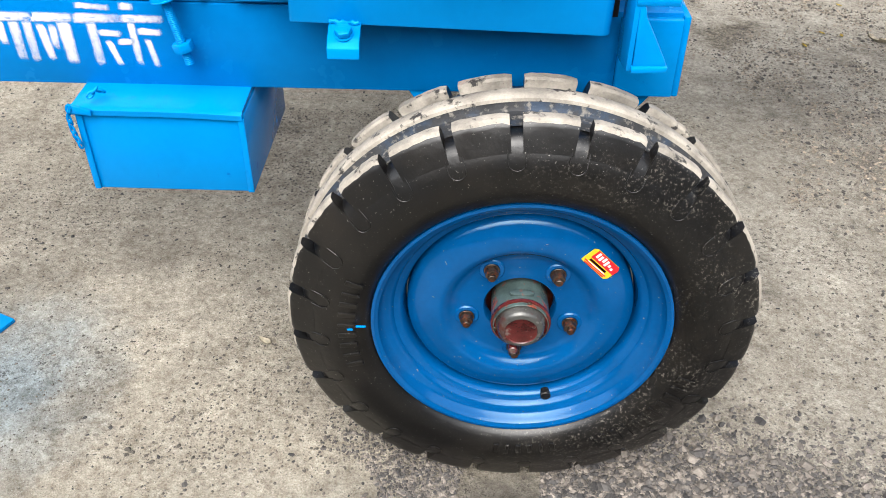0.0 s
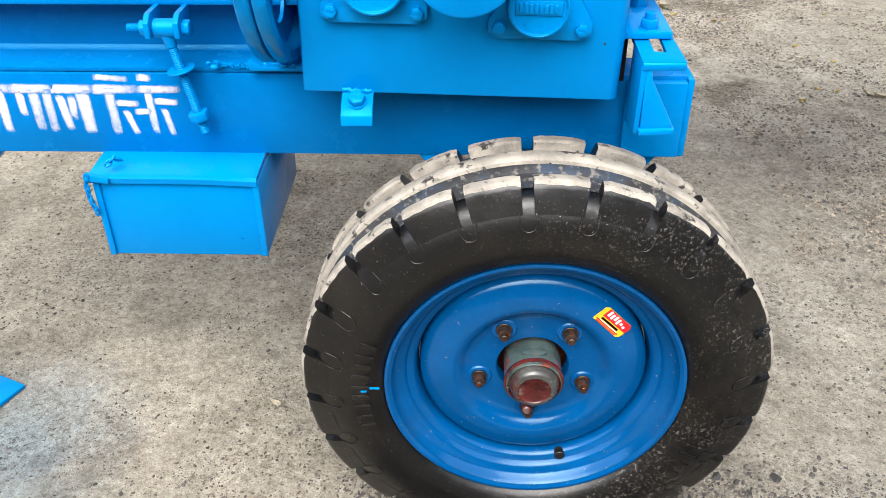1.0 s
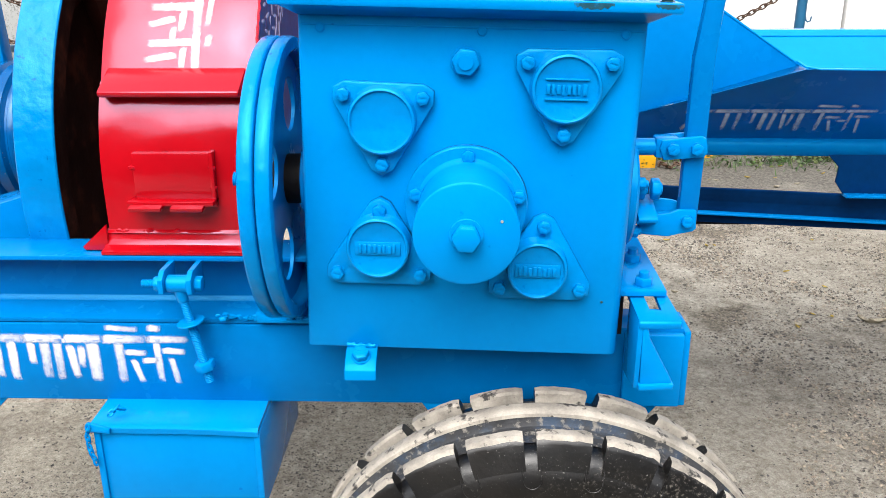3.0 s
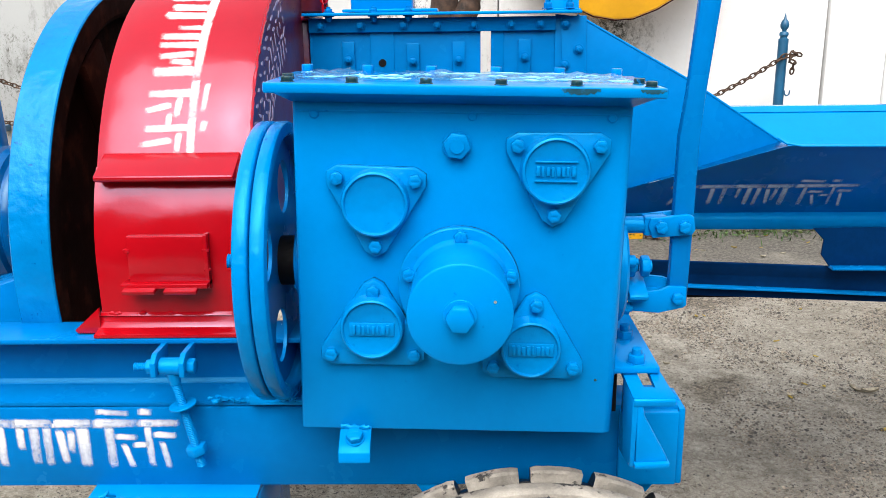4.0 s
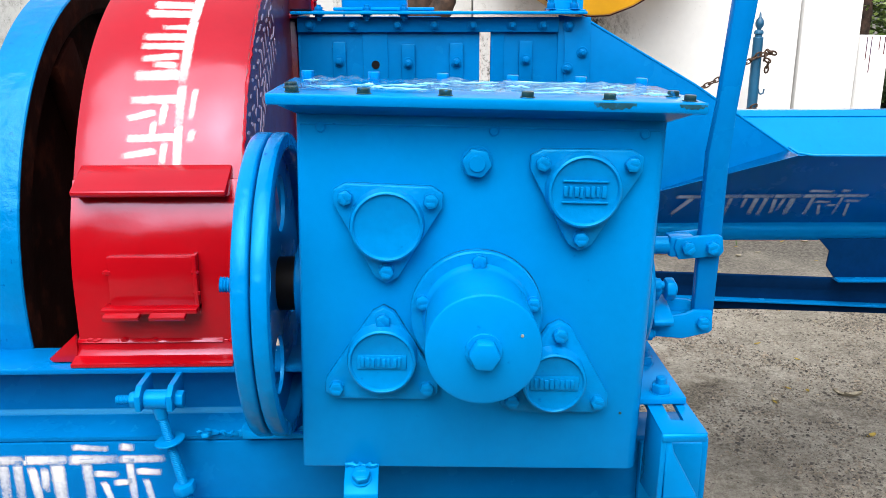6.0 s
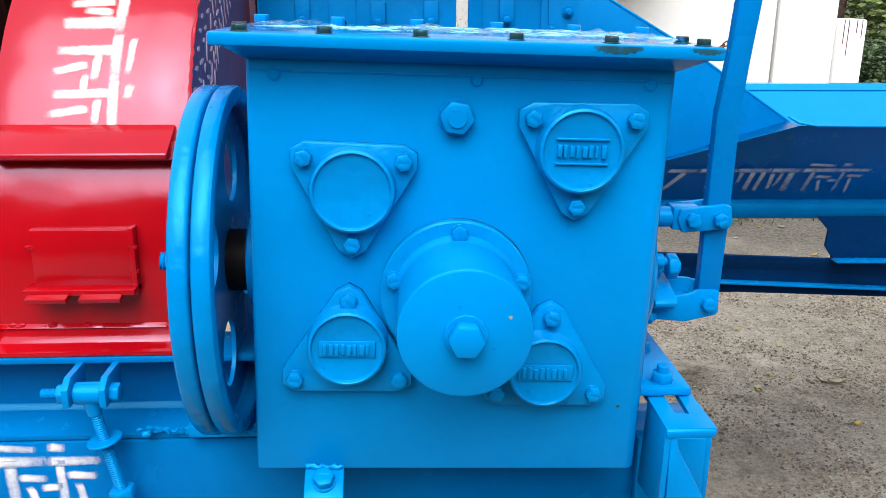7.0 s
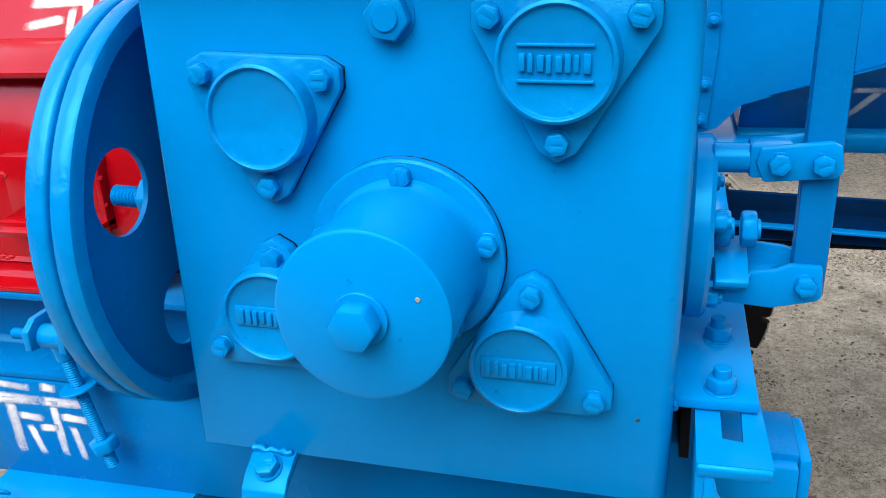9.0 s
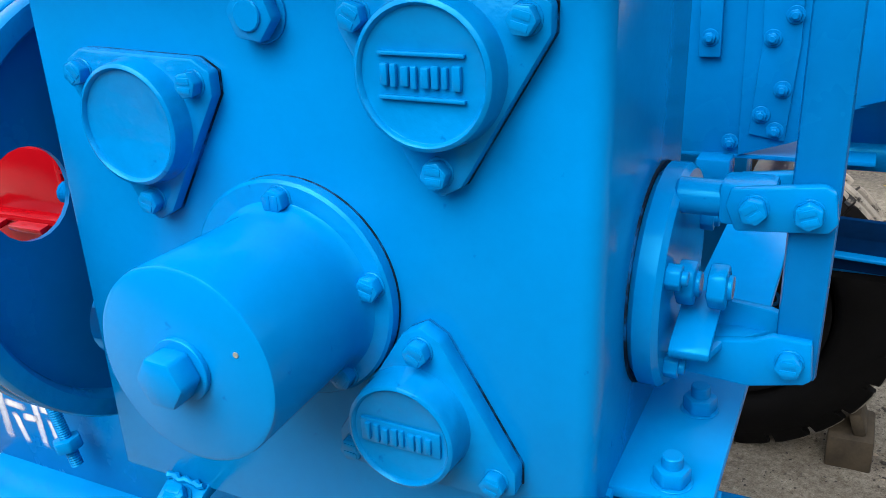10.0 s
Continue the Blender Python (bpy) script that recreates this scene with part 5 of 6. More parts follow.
def build_guard():
    g = thing("flywheel_guard", pose(-0.42, 0.5, 0.92), "glossy red curved sheet steel guard over the cutting drum", "guard")
    x0, x1 = -0.553, -0.319
    R = 0.473

    def arc(a0, a1, n, r):
        return [(AX[0] - r * math.cos(radians(a0 + (a1 - a0) * q / n)), AX[1] + r * math.sin(radians(a0 + (a1 - a0) * q / n))) for q in range(n + 1)]

    def cover_r(x, a):
        """The sheet sags a little towards both edges and is slightly uneven."""
        e = max(0.0, 1 - min(x - x0, x1 - x) / 0.052)
        return R - 0.0050 * e * e - 0.0010 * abs(noise.noise((x * 9, a * 0.045, 1.0)))

    bm = bmesh.new()
    grid = []
    for i in range(25):
        x = x0 + (x1 - x0) * i / 24
        row = []
        for q in range(59):
            a = 20 + 2.55 * q
            r = cover_r(x, a)
            row.append(bm.verts.new((x, AX[0] - r * math.cos(radians(a)), AX[1] + r * math.sin(radians(a)))))
        grid.append(row)
    for p, r in zip(grid, grid[1:]):
        for q in range(58):
            bm.faces.new((p[q], p[q + 1], r[q + 1], r[q]))
    bmesh.ops.recalc_face_normals(bm, faces=bm.faces)
    bmesh.ops.solidify(bm, geom=list(bm.faces), thickness=0.005)
    part("cover_sheet", bm, RED, g, angle=50)
    # sheet below the clamp bar
    part("front_plate", prism([(0.133 + d + 0.040 * max(0, (z - 1.03) / 0.148) ** 2, z) for z, d in [(1.178 - 0.0145 * q, 0) for q in range(11)] + [(0.945, 0), (0.945, 0.010)] + [(1.033 + 0.0145 * q, 0.010) for q in range(11)]], "x", x0 + 0.004, x1 - 0.002, 0.0), RED, g, angle=30)
    part("clamp_bar", prism([(0.134, 1.169), (0.188, 1.197), (0.200, 1.184), (0.160, 1.156), (0.136, 1.1615)], "x", x0 + 0.012, x1 - 0.014, 0.003), RED, g)
    part("foot_rib", prism([(0.128, 0.956), (0.136, 0.963), (0.136, 0.956)], "x", x0 + 0.002, x1 - 0.030, 0.0005), RED, g)
    part("base_flange", prism([(0.132, 0.958), (0.130, 0.946), (0.125, 0.938), (0.116, 0.9345), (0.106, 0.9335), (0.106, 0.9280), (0.142, 0.9280), (0.142, 0.958)], "x", x0 - 0.002, x1 - 0.014, 0.0008), RED, g)
    part("corner_gusset", prism([(x0 - 0.038, 0.934), (x0 - 0.034, 0.929), (x0 + 0.002, 0.929), (x0 + 0.002, 0.970)], "y", 0.125, 0.132, 0.001), RED, g)
    part("access_plate", box((-0.497, 0.122, 1.010), (-0.380, 0.136, 1.082), 0.002), RED, g)
    part("pocket_side", box((-0.382, 0.120, 1.000), (-0.376, 0.138, 1.084), 0.001), RED, g)
    part("ledge", prism([(-0.505, 0.104), (-0.376, 0.104), (-0.376, 0.136), (-0.505, 0.136)], "z", 1.006, 1.013, 0.001), RED, g)
    for x in (-0.500, -0.438):
        part("tab", prism([(0.094, 1.000), (0.136, 1.008), (0.136, 1.014), (0.092, 1.006)], "x", x, x + 0.048, 0.001), RED, g)
    rnd = random.Random(3)
    for q in range(14):
        bm = bmesh.new()
        bmesh.ops.create_icosphere(bm, subdivisions=1, radius=rnd.uniform(0.0025, 0.0045))
        at = Vector((rnd.choice((-0.492, -0.44, -0.345, -0.53)) + rnd.uniform(-0.008, 0.008), 0.132, rnd.choice((0.957, 0.959, 1.03, 1.06))))
        if at.z > 1:
            at.x, at.y = rnd.choice((-0.498, -0.379)), 0.123
        for v in bm.verts:
            v.co = Vector((v.co.x * 1.6, v.co.y, v.co.z)) + at
        part("weld_bead", bm, RED, g)
    # side face, purple-brown, with pale stencil bars
    prof = arc(20, 168, 40, R - 0.004) + [(AX[0] + 0.40, 0.93), (0.20, 0.93)]
    part("side_plate", prism(prof, "x", x1 - 0.003, x1 + 0.002, 0.0), RED_DARK, g, "maroon side plate with faded pale stencil")
    rnd = random.Random(6)
    for r in (0.350, 0.368, 0.386, 0.408, 0.428, 0.450):
        for q in range(15):
            a = radians(20 + q * 3.7 + rnd.uniform(-0.5, 0.5))
            y, z = AX[0] - r * math.cos(a), AX[1] + r * math.sin(a)
            turn = (38 if r < 0.37 or 0.40 < r < 0.42 else -38) + rnd.uniform(-14, 14)
            m = Matrix.Translation((x1 + 0.002, y, z)) @ Matrix.Rotation(a + radians(turn), 4, "X")
            long = rnd.uniform(0.006, 0.014)
            pts = [(-long, 0), (-long * 0.4, 0.0030), (long * 0.6, 0.0026), (long, 0), (long * 0.4, -0.0028), (-long * 0.5, -0.0024)]
            bm = prism(pts, "x", 0, 0.0008, 0)
            bm.transform(m)
            part("stencil_bar", bm, LILAC, g)
    # weld bead along the cover's edge
    rnd = random.Random(8)
    pts = [(x1 + 0.001 + rnd.uniform(-0.001, 0.001), AX[0] - (R - 0.001) * math.cos(radians(a)), AX[1] + (R - 0.001) * math.sin(radians(a))) for a in range(23, 120, 1)]
    part("weld_line", sweep_tube(pts, [rnd.uniform(0.0018, 0.0030) for _ in pts], 6), RED, g)
    # name bars running up the curve

    def on_cover(u, v, d):
        a = 23.5 + math.degrees(u / R)
        r = cover_r(v, a) + d + 0.0002
        return (v, AX[0] - r * math.cos(radians(a)), AX[1] + r * math.sin(radians(a)))

    # the line reads downwards from the top: its head runs along the curve
    k = 0.076
    stencil(g, lettered(0.250, -0.482, k, k, k, True), on_cover, SPRAY, 2)
    stencil(g, [([(0.250 + (0.30 + 0.66 * q) * k, -0.409), (0.250 + (0.86 + 0.66 * q) * k, -0.409)], 0.011) for q in range(3)], on_cover, SPRAY, 3)
    stencil(g, [([(0.250 + (0.40 + 0.33 * q) * k, -0.478 + 0.006 * (q % 2)), (0.250 + (0.36 + 0.33 * q) * k, -0.418)], 0.012) for q in range(5)], on_cover, SPRAY, 4)
    return g


build_guard()

# red column with a chain behind the guard
def build_red_column():
    c = thing("red_column", pose(-0.33, 0.80, 0.817), "glossy dark red feed column with a hanging chain", "column")
    part("shaft", box((-0.40, 0.70, 0.817), (-0.305, 0.86, 1.385), 0.006), RED_DARK, c)
    part("cap_plate", box((-0.41, 0.69, 1.385), (-0.300, 0.87, 1.395), 0.003), RED, c)
    part("drum", disc(0.100, 1.395, 1.75, (-0.375, 0.78, 0), "z", 0.008, 40), RED_DARK, c)
    part("chain", chain_mesh([(-0.272, 0.70, 1.62), (-0.270, 0.70, 1.50), (-0.271, 0.70, 1.40)], 0.022, 0.0028), RED, c, "red painted chain")


build_red_column()


# ---- belt tensioner ----
def build_tensioner():
    t = thing("belt_tensioner", pose(-0.44, 0.08, 0.90), "blue eye bolt and clamp bolted to the upper channel", "tensioner")
    for x in (-0.452, -0.410):
        part("lug", prism([(0.045, 0.890), (0.106, 0.882), (0.106, 0.922), (0.060, 0.922), (0.045, 0.912)], "x", x, x + 0.008, 0.001), BLUE, t)
    part("cross_bolt", threaded((-0.482, 0.066, 0.899), (-0.455, 0.066, 0.899), 0.0065), BLUE, t)
    nut = bolt_mesh("side_nut", BLUE, 0.0125, 0.011)
    placed("side_nut", nut, t, WM[t].inverted() @ Matrix.Translation((-0.452, 0.066, 0.899)) @ pose(0, 0, 0, 0, 0, -90))
    placed("side_nut", nut, t, WM[t].inverted() @ Matrix.Translation((-0.402, 0.066, 0.899)) @ pose(0, 0, 0, 0, 0, 90))
    part("eye", disc(0.0135, -0.444, -0.411, (0, 0.066, 0.899), "x", 0.002, 24), BLUE, t)
    part("eye_neck", sweep_tube([(-0.427, 0.066, 0.895), (-0.424, 0.067, 0.872)], [0.0105, 0.0085], 12), BLUE, t)
    a, b = Vector((-0.424, 0.067, 0.875)), Vector((-0.398, 0.072, 0.735))
    part("screw", threaded(a, b, 0.0072), BLUE, t)
    d = (b - a).normalized()
    q = d.to_track_quat("-Y", "Z").to_matrix().to_4x4()
    at = a.lerp(b, 0.28)
    part("washer", ring_solid(0.006, 0.021, -0.001, 0.002, (0, 0, 0), "y", 0.0006, 28), BLUE, t).matrix_basis = Matrix.Translation(at) @ q
    placed("lock_nut", bolt_mesh("lock_nut", BLUE, 0.0165, 0.014), t, WM[t].inverted() @ Matrix.Translation(a.lerp(b, 0.76)) @ q)
    return t


build_tensioner()


# ---- feed hopper and trough ----
def build_hopper():
    h = thing("feed_hopper", pose(0.0, 0.85, 0.94), "blue bolted sheet steel hopper behind the gearbox", "hopper")
    y = 0.70
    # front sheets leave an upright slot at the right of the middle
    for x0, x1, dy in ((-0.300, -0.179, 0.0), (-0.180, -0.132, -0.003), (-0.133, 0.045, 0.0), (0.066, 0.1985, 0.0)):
        part("front_sheet", box((x0, y + dy, 0.955), (x1, y + dy + 0.006, 1.385), 0.001), BLUE_SHADED, h)
    part("front_sheet", box((0.044, y, 0.955), (0.067, y + 0.006, 1.255), 0.001), BLUE_SHADED, h)
    part("slot_edge", box((0.0665, y - 0.003, 1.22), (0.092, y + 0.002, 1.385), 0.001), BLUE_SHADED, h)
    rail = part("bolt_rail", box((-0.303, y - 0.012, 1.360), (0.196, y, 1.388), 0.002), BLUE_SHADED, h)
    top = part("top_flange", box((-0.312, y - 0.040, 1.393), (0.245, y + 0.10, 1.399), 0.002), BLUE, h)
    for x in (-0.279, -0.198, -0.112, -0.043, 0.031, 0.106, 0.165):
        placed("rail_bolt", BOLT_SMALL, rail, WM[rail].inverted() @ Matrix.Translation((x, y - 0.012, 1.373)))
    for x in (-0.26, -0.17, -0.10):
        placed("flange_bolt", BOLT_SMALL, top, WM[top].inverted() @ Matrix.Translation((x, y - 0.020, 1.399)) @ pose(0, 0, 0, -90, 0, 0))
        placed("flange_bolt", BOLT_SMALL, top, WM[top].inverted() @ Matrix.Translation((x, y - 0.022, 1.393)) @ pose(0, 0, 0, 90, 0, 0))
    for x, z in ((-0.225, 1.316), (-0.093, 1.312), (0.000, 1.314), (0.134, 1.318)):
        tab = part("clip", box((x - 0.013, y - 0.009, z - 0.075), (x + 0.013, y - 0.001, z + 0.026), 0.002), BLUE_SHADED, h)
        placed("clip_bolt", BOLT_SMALL, tab, WM[tab].inverted() @ Matrix.Translation((x, y - 0.009, z - 0.010)))
    part("peep_hole", disc(0.008, y - 0.0045, y - 0.002, (-0.156, 0, 1.299), "y", 0.0003, 20), BLACK, h, "small dark hole")
    part("rear_sheet", box((-0.30, 1.10, 0.955), (-0.02, 1.106, 1.385), 0.001), BLUE_SHADED, h)
    part("end_sheet", box((-0.304, y, 0.955), (-0.299, 1.10, 1.385), 0.001), BLUE_SHADED, h)
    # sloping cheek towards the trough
    part("cheek_sheet", prism([(0.196, 1.392), (0.246, 1.385), (0.470, 1.258), (0.673, 1.126), (0.30, 1.013), (0.266, 0.978), (0.196, 0.955)], "y", y - 0.004, y + 0.001, 0.0008), BLUE_SHADED, h)
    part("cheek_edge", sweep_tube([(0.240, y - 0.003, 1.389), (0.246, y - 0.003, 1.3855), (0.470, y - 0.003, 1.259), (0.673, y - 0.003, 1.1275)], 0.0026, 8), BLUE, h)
    seam = part("seam_strip", prism([(0.206, 1.388), (0.258, 1.388), (0.262, 1.10), (0.252, 0.978), (0.208, 0.986), (0.217, 1.10)], "y", y - 0.009, y - 0.0045, 0.0012), BLUE_SHADED, h)
    for x, z in ((0.215, 1.372), (0.243, 1.322), (0.215, 1.292), (0.247, 1.23), (0.222, 1.20), (0.253, 1.136), (0.229, 1.108), (0.245, 1.045), (0.222, 1.012), (0.240, 0.992)):
        placed("seam_bolt", BOLT_SMALL, seam, WM[seam].inverted() @ Matrix.Translation((x, y - 0.0095, z)))
    low = part("clip", box((0.140, y - 0.010, 1.083), (0.168, y - 0.001, 1.185), 0.002), BLUE_SHADED, h)
    placed("clip_bolt", BOLT_SMALL, low, WM[low].inverted() @ Matrix.Translation((0.154, y - 0.010, 1.108)))
    placed("low_bolt", BOLT_SMALL, seam, WM[seam].inverted() @ Matrix.Translation((0.185, y - 0.001, 0.972)))
    part("hanger_box", box((0.148, y - 0.035, 0.925), (0.192, y + 0.01, 0.956), 0.003), BLUE_SHADED, h)
    part("bottom_sheet", box((-0.30, y, 0.950), (0.36, 1.10, 0.956), 0.001), BLUE_SHADED, h)
    br = part("corner_bracket", prism([(y - 0.030, 1.3965), (y + 0.03, 1.3965), (y + 0.03, 1.402), (y + 0.006, 1.402), (y + 0.006, 1.425), (y, 1.425), (y, 1.402), (y - 0.03, 1.402)], "x", 0.175, 0.243, 0.001), BLUE, h)
    tall = bolt_mesh("bracket_bolt", BLUE_SHADED, 0.0085, 0.010, stud=0.014, washer=0.002)
    for x in (0.178, 0.222):
        placed("bracket_bolt", tall, br, WM[br].inverted() @ Matrix.Translation((x, y - 0.022, 1.402)) @ pose(0, 0, 0, -90, 0, 0))
    part("delivery_pipe", box((-0.222, 0.735, 1.399), (-0.094, 0.84, 2.1), 0.006), BLUE, h, "upright blue delivery duct")
    part("duct_collar", box((-0.235, 0.70, 1.3995), (-0.042, 0.86, 1.406), 0.002), BLUE, h)
    return h


build_hopper()


def build_trough():
    t = thing("feed_trough", pose(0.9, 0.9, 0.93), "long blue sheet steel feed trough with flared walls", "trough")
    x1 = 1.75

    def strip(name, pts_a, pts_b, th, material, label=""):
        """A bent sheet from one cross line (at its start) to another (at its end)."""
        bm = bmesh.new()
        va = [bm.verts.new(p) for p in pts_a]
        vb = [bm.verts.new(p) for p in pts_b]
        for q in range(len(va) - 1):
            bm.faces.new((va[q], vb[q], vb[q + 1], va[q + 1]))
        bmesh.ops.solidify(bm, geom=list(bm.faces), thickness=th)
        return part(name, bm, material, t, label)

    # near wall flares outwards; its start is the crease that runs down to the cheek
    strip("near_wall", [(0.652, 0.607, 1.133), (0.652, 0.757, 0.9630)], [(x1, 0.607, 1.122), (x1, 0.765, 0.954)], 0.003, BLUE_SHADED, "flared near wall in shade, pale stencil bars")
    strip("near_wall_start", [(0.652, 0.607, 1.133), (0.652, 0.757, 0.9630)], [(0.300, 0.7055, 1.0145), (0.300, 0.753, 0.9660)], 0.003, BLUE_SHADED)
    strip("near_wall_fillet", [(0.653, 0.6075, 1.1335), (0.668, 0.6965, 1.129)], [(0.301, 0.7050, 1.0155), (0.310, 0.6965, 1.020)], 0.002, BLUE_SHADED)
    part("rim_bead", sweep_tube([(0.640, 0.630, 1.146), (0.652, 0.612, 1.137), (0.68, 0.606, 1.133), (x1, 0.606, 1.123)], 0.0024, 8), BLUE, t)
    strip("bottom", [(0.30, 0.755, 0.965), (0.30, 0.985, 0.965)], [(x1, 0.765, 0.953), (x1, 0.985, 0.953)], 0.003, BLUE_SHADED)
    part("far_wall", prism([(0.978, 0.9660), (1.258, 1.1400), (1.290, 1.1400), (1.290, 1.1365), (1.2595, 1.1365), (0.980, 0.9625)], "x", 0.50, x1, 0), BLUE, t, angle=20)
    part("far_lip", prism([(1.236, 1.1300), (1.2575, 1.1434), (1.286, 1.1434), (1.286, 1.1403), (1.2585, 1.1403), (1.238, 1.1277)], "x", 0.52, x1, 0), BLUE, t, angle=20)
    section = [(0.790, 0.928), (0.756, 0.928), (0.748, 0.931), (0.744, 0.938), (0.743, 0.946), (0.7445, 0.954), (0.748, 0.961), (0.754, 0.9665), (0.764, 0.969)]
    strip("bottom_rail", [(0.30, y, z) for y, z in section], [(x1, y, z - 0.012) for y, z in section], 0.005, BLUE, "rounded bottom rail")
    stencil_wall = lambda u, v, d: (u, 0.607 + (1.1315 - v) * 0.905 - d * 0.72 - 0.0045, v - d * 0.7 - 0.003)
    stencil(t, lettered(0.583, 0.991, 0.0773, 0.0521, 0.052), stencil_wall, SPRAY_THIN, 5)
    stencil(t, [([(0.452, 1.040), (0.500, 1.040)], 0.007), ([(0.478, 1.033), (0.452, 0.998)], 0.009)], stencil_wall, SPRAY_THIN, 6)
    # lower carrying beam and its brackets: navy stands for shade, lighter lips for lit edges
    for name, section, drop, material in (("carrier_beam", [(0.745, 0.855), (0.750, 0.857), (0.773, 0.797), (0.773, 0.788), (0.790, 0.787), (0.790, 0.763), (0.797, 0.763), (0.797, 0.790), (0.778, 0.796)], 0.045, NAVY_SHADE),
                                          ("carrier_lip", [(0.762, 0.7885), (0.762, 0.7935), (0.7745, 0.7965), (0.7745, 0.7905)], 0.052, BLUE_SHADED)):
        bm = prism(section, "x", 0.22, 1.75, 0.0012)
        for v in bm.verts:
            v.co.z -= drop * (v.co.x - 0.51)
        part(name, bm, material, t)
    part("hanger", prism([(0.774, 0.932), (0.800, 0.905), (0.797, 0.872), (0.817, 0.845), (1.30, 0.840), (1.30, 0.932)], "y", 0.736, 0.742, 0.001), NAVY_SHADE, t)
    part("hanger_lip", prism([(0.816, 0.841), (1.30, 0.836), (1.30, 0.842), (0.818, 0.847)], "y", 0.716, 0.744, 0.0012), BLUE_SHADED, t)
    part("hanger", prism([(0.742, 0.842), (0.90, 0.72), (0.90, 0.842)], "x", 0.90, 0.906, 0.001), NAVY_SHADE, t)
    part("beam_lip", sweep_tube([(0.24, 0.7995, 0.7665), (1.75, 0.7995, 0.7665)], 0.0022, 8), BLUE_SHADED, t)
    # black strip stands for the shaded underside of the beam
    part("beam_flange", prism([(0.803, 0.7625), (0.826, 0.7625), (0.826, 0.752), (0.803, 0.752)], "x", 0.24, 1.75, 0.001), BLACK, t, "flange under the beam, coloured black for shade")
    part("stay_rod", sweep_tube([(0.84, 0.79, 0.848), (1.3, 0.79, 0.838)], 0.005, 10), BLUE, t)
    return t


build_trough()

# ---- prop stand ----
pr = thing("prop_stand", pose(-1.08, 0.25, 0), "blue steel prop leg with a flat foot plate on earth", "prop stand")
part("foot_plate", box((-1.16, 0.175, -0.004), (-1.0, 0.325, 0.006), 0.002, m=Matrix.Translation((-1.08, 0.25, 0)) @ pose(0, 0, 0, 0, 0, -24) @ Matrix.Translation((1.08, -0.25, 0))), BLUE, pr)
part("leg", disc(0.024, 0.005, 0.69, (-1.10, 0.24, 0), "z", 0.002, 24), BLUE, pr)

# ---- chock under the far wheel ----
ch = thing("wheel_chock", pose(0.40, 1.47, 0), "old weathered wooden block under the far tyre", "wood block")
part("block", box((0.345, 1.43, -0.01), (0.445, 1.58, 0.082), 0.008), WOOD, ch)
part("upright", box((0.400, 1.45, 0.080), (0.428, 1.56, 0.140), 0.006, m=Matrix.Translation((0.415, 1.48, 0.085)) @ pose(0, 0, 0, 0, -18, 0) @ Matrix.Translation((-0.415, -1.48, -0.085))), WOOD, ch)


# ---- posts with chains by the wall ----
def build_post(x, y):
    p = thing("chain_post", pose(x, y, 0.62), "slim blue-painted post with a pointed knob, shortened to fit the view", "post", "fence posts")
    # shaft stops short to fit the camera's view; wall_arm is added to carry it
    part("shaft", disc(0.031, 0.62, 1.225, (x, y, 0), "z", 0.004, 24), POST_BLUE, p)
    part("wall_arm", box((x - 0.018, y, 0.66), (x + 0.018, 4.81, 0.70), 0.004), POST_BLUE, p)
    part("knob", revolve([(0.0, 1.383), (0.005, 1.366), (0.008, 1.345), (0.021, 1.328), (0.027, 1.308), (0.024, 1.290), (0.014, 1.276), (0.013, 1.268), (0.024, 1.264), (0.029, 1.254), (0.029, 1.244), (0.022, 1.238), (0.022, 1.224), (0, 1.224)], (x, y, 0), "z", 24), POST_BLUE, p)
    part("hook", sweep_tube([(x + 0.028, y - 0.01, 0.905), (x + 0.032, y - 0.01, 0.882), (x + 0.044, y - 0.01, 0.872), (x + 0.060, y - 0.01, 0.878), (x + 0.064, y - 0.01, 0.905)], 0.005, 8), POST_BLUE, p)


POSTS = [(-3.10, 4.45), (-0.53, 4.45), (2.042, 4.45)]
for x, y in POSTS:
    build_post(x, y)
for (xa, ya), (xb, yb) in zip(POSTS, POSTS[1:]):
    for z0, sag in ((1.12, 0.44), (0.80, 0.34)) if xb > 1 else ((1.11, 0.30), (0.80, 0.14)):
        pts = [(xa + (xb - xa) * q / 40, ya - 0.042, z0 - sag * 4 * (q / 40) * (1 - q / 40)) for q in range(41)]
        solo("chain", chain_mesh(pts, 0.036, 0.0048), CHAIN, "rusty iron chain sagging between blue posts", "chain", "fence chains")
solo("chain_end", chain_mesh([(2.055, 4.41, 1.118), (2.128, 4.40, 1.128), (2.085, 4.395, 1.145), (2.072, 4.395, 1.095), (2.098, 4.39, 1.080), (2.092, 4.395, 1.04), (2.090, 4.40, 1.0)], 0.030, 0.0055), CHAIN, "short rusty chain end knotted on the post", "chain")


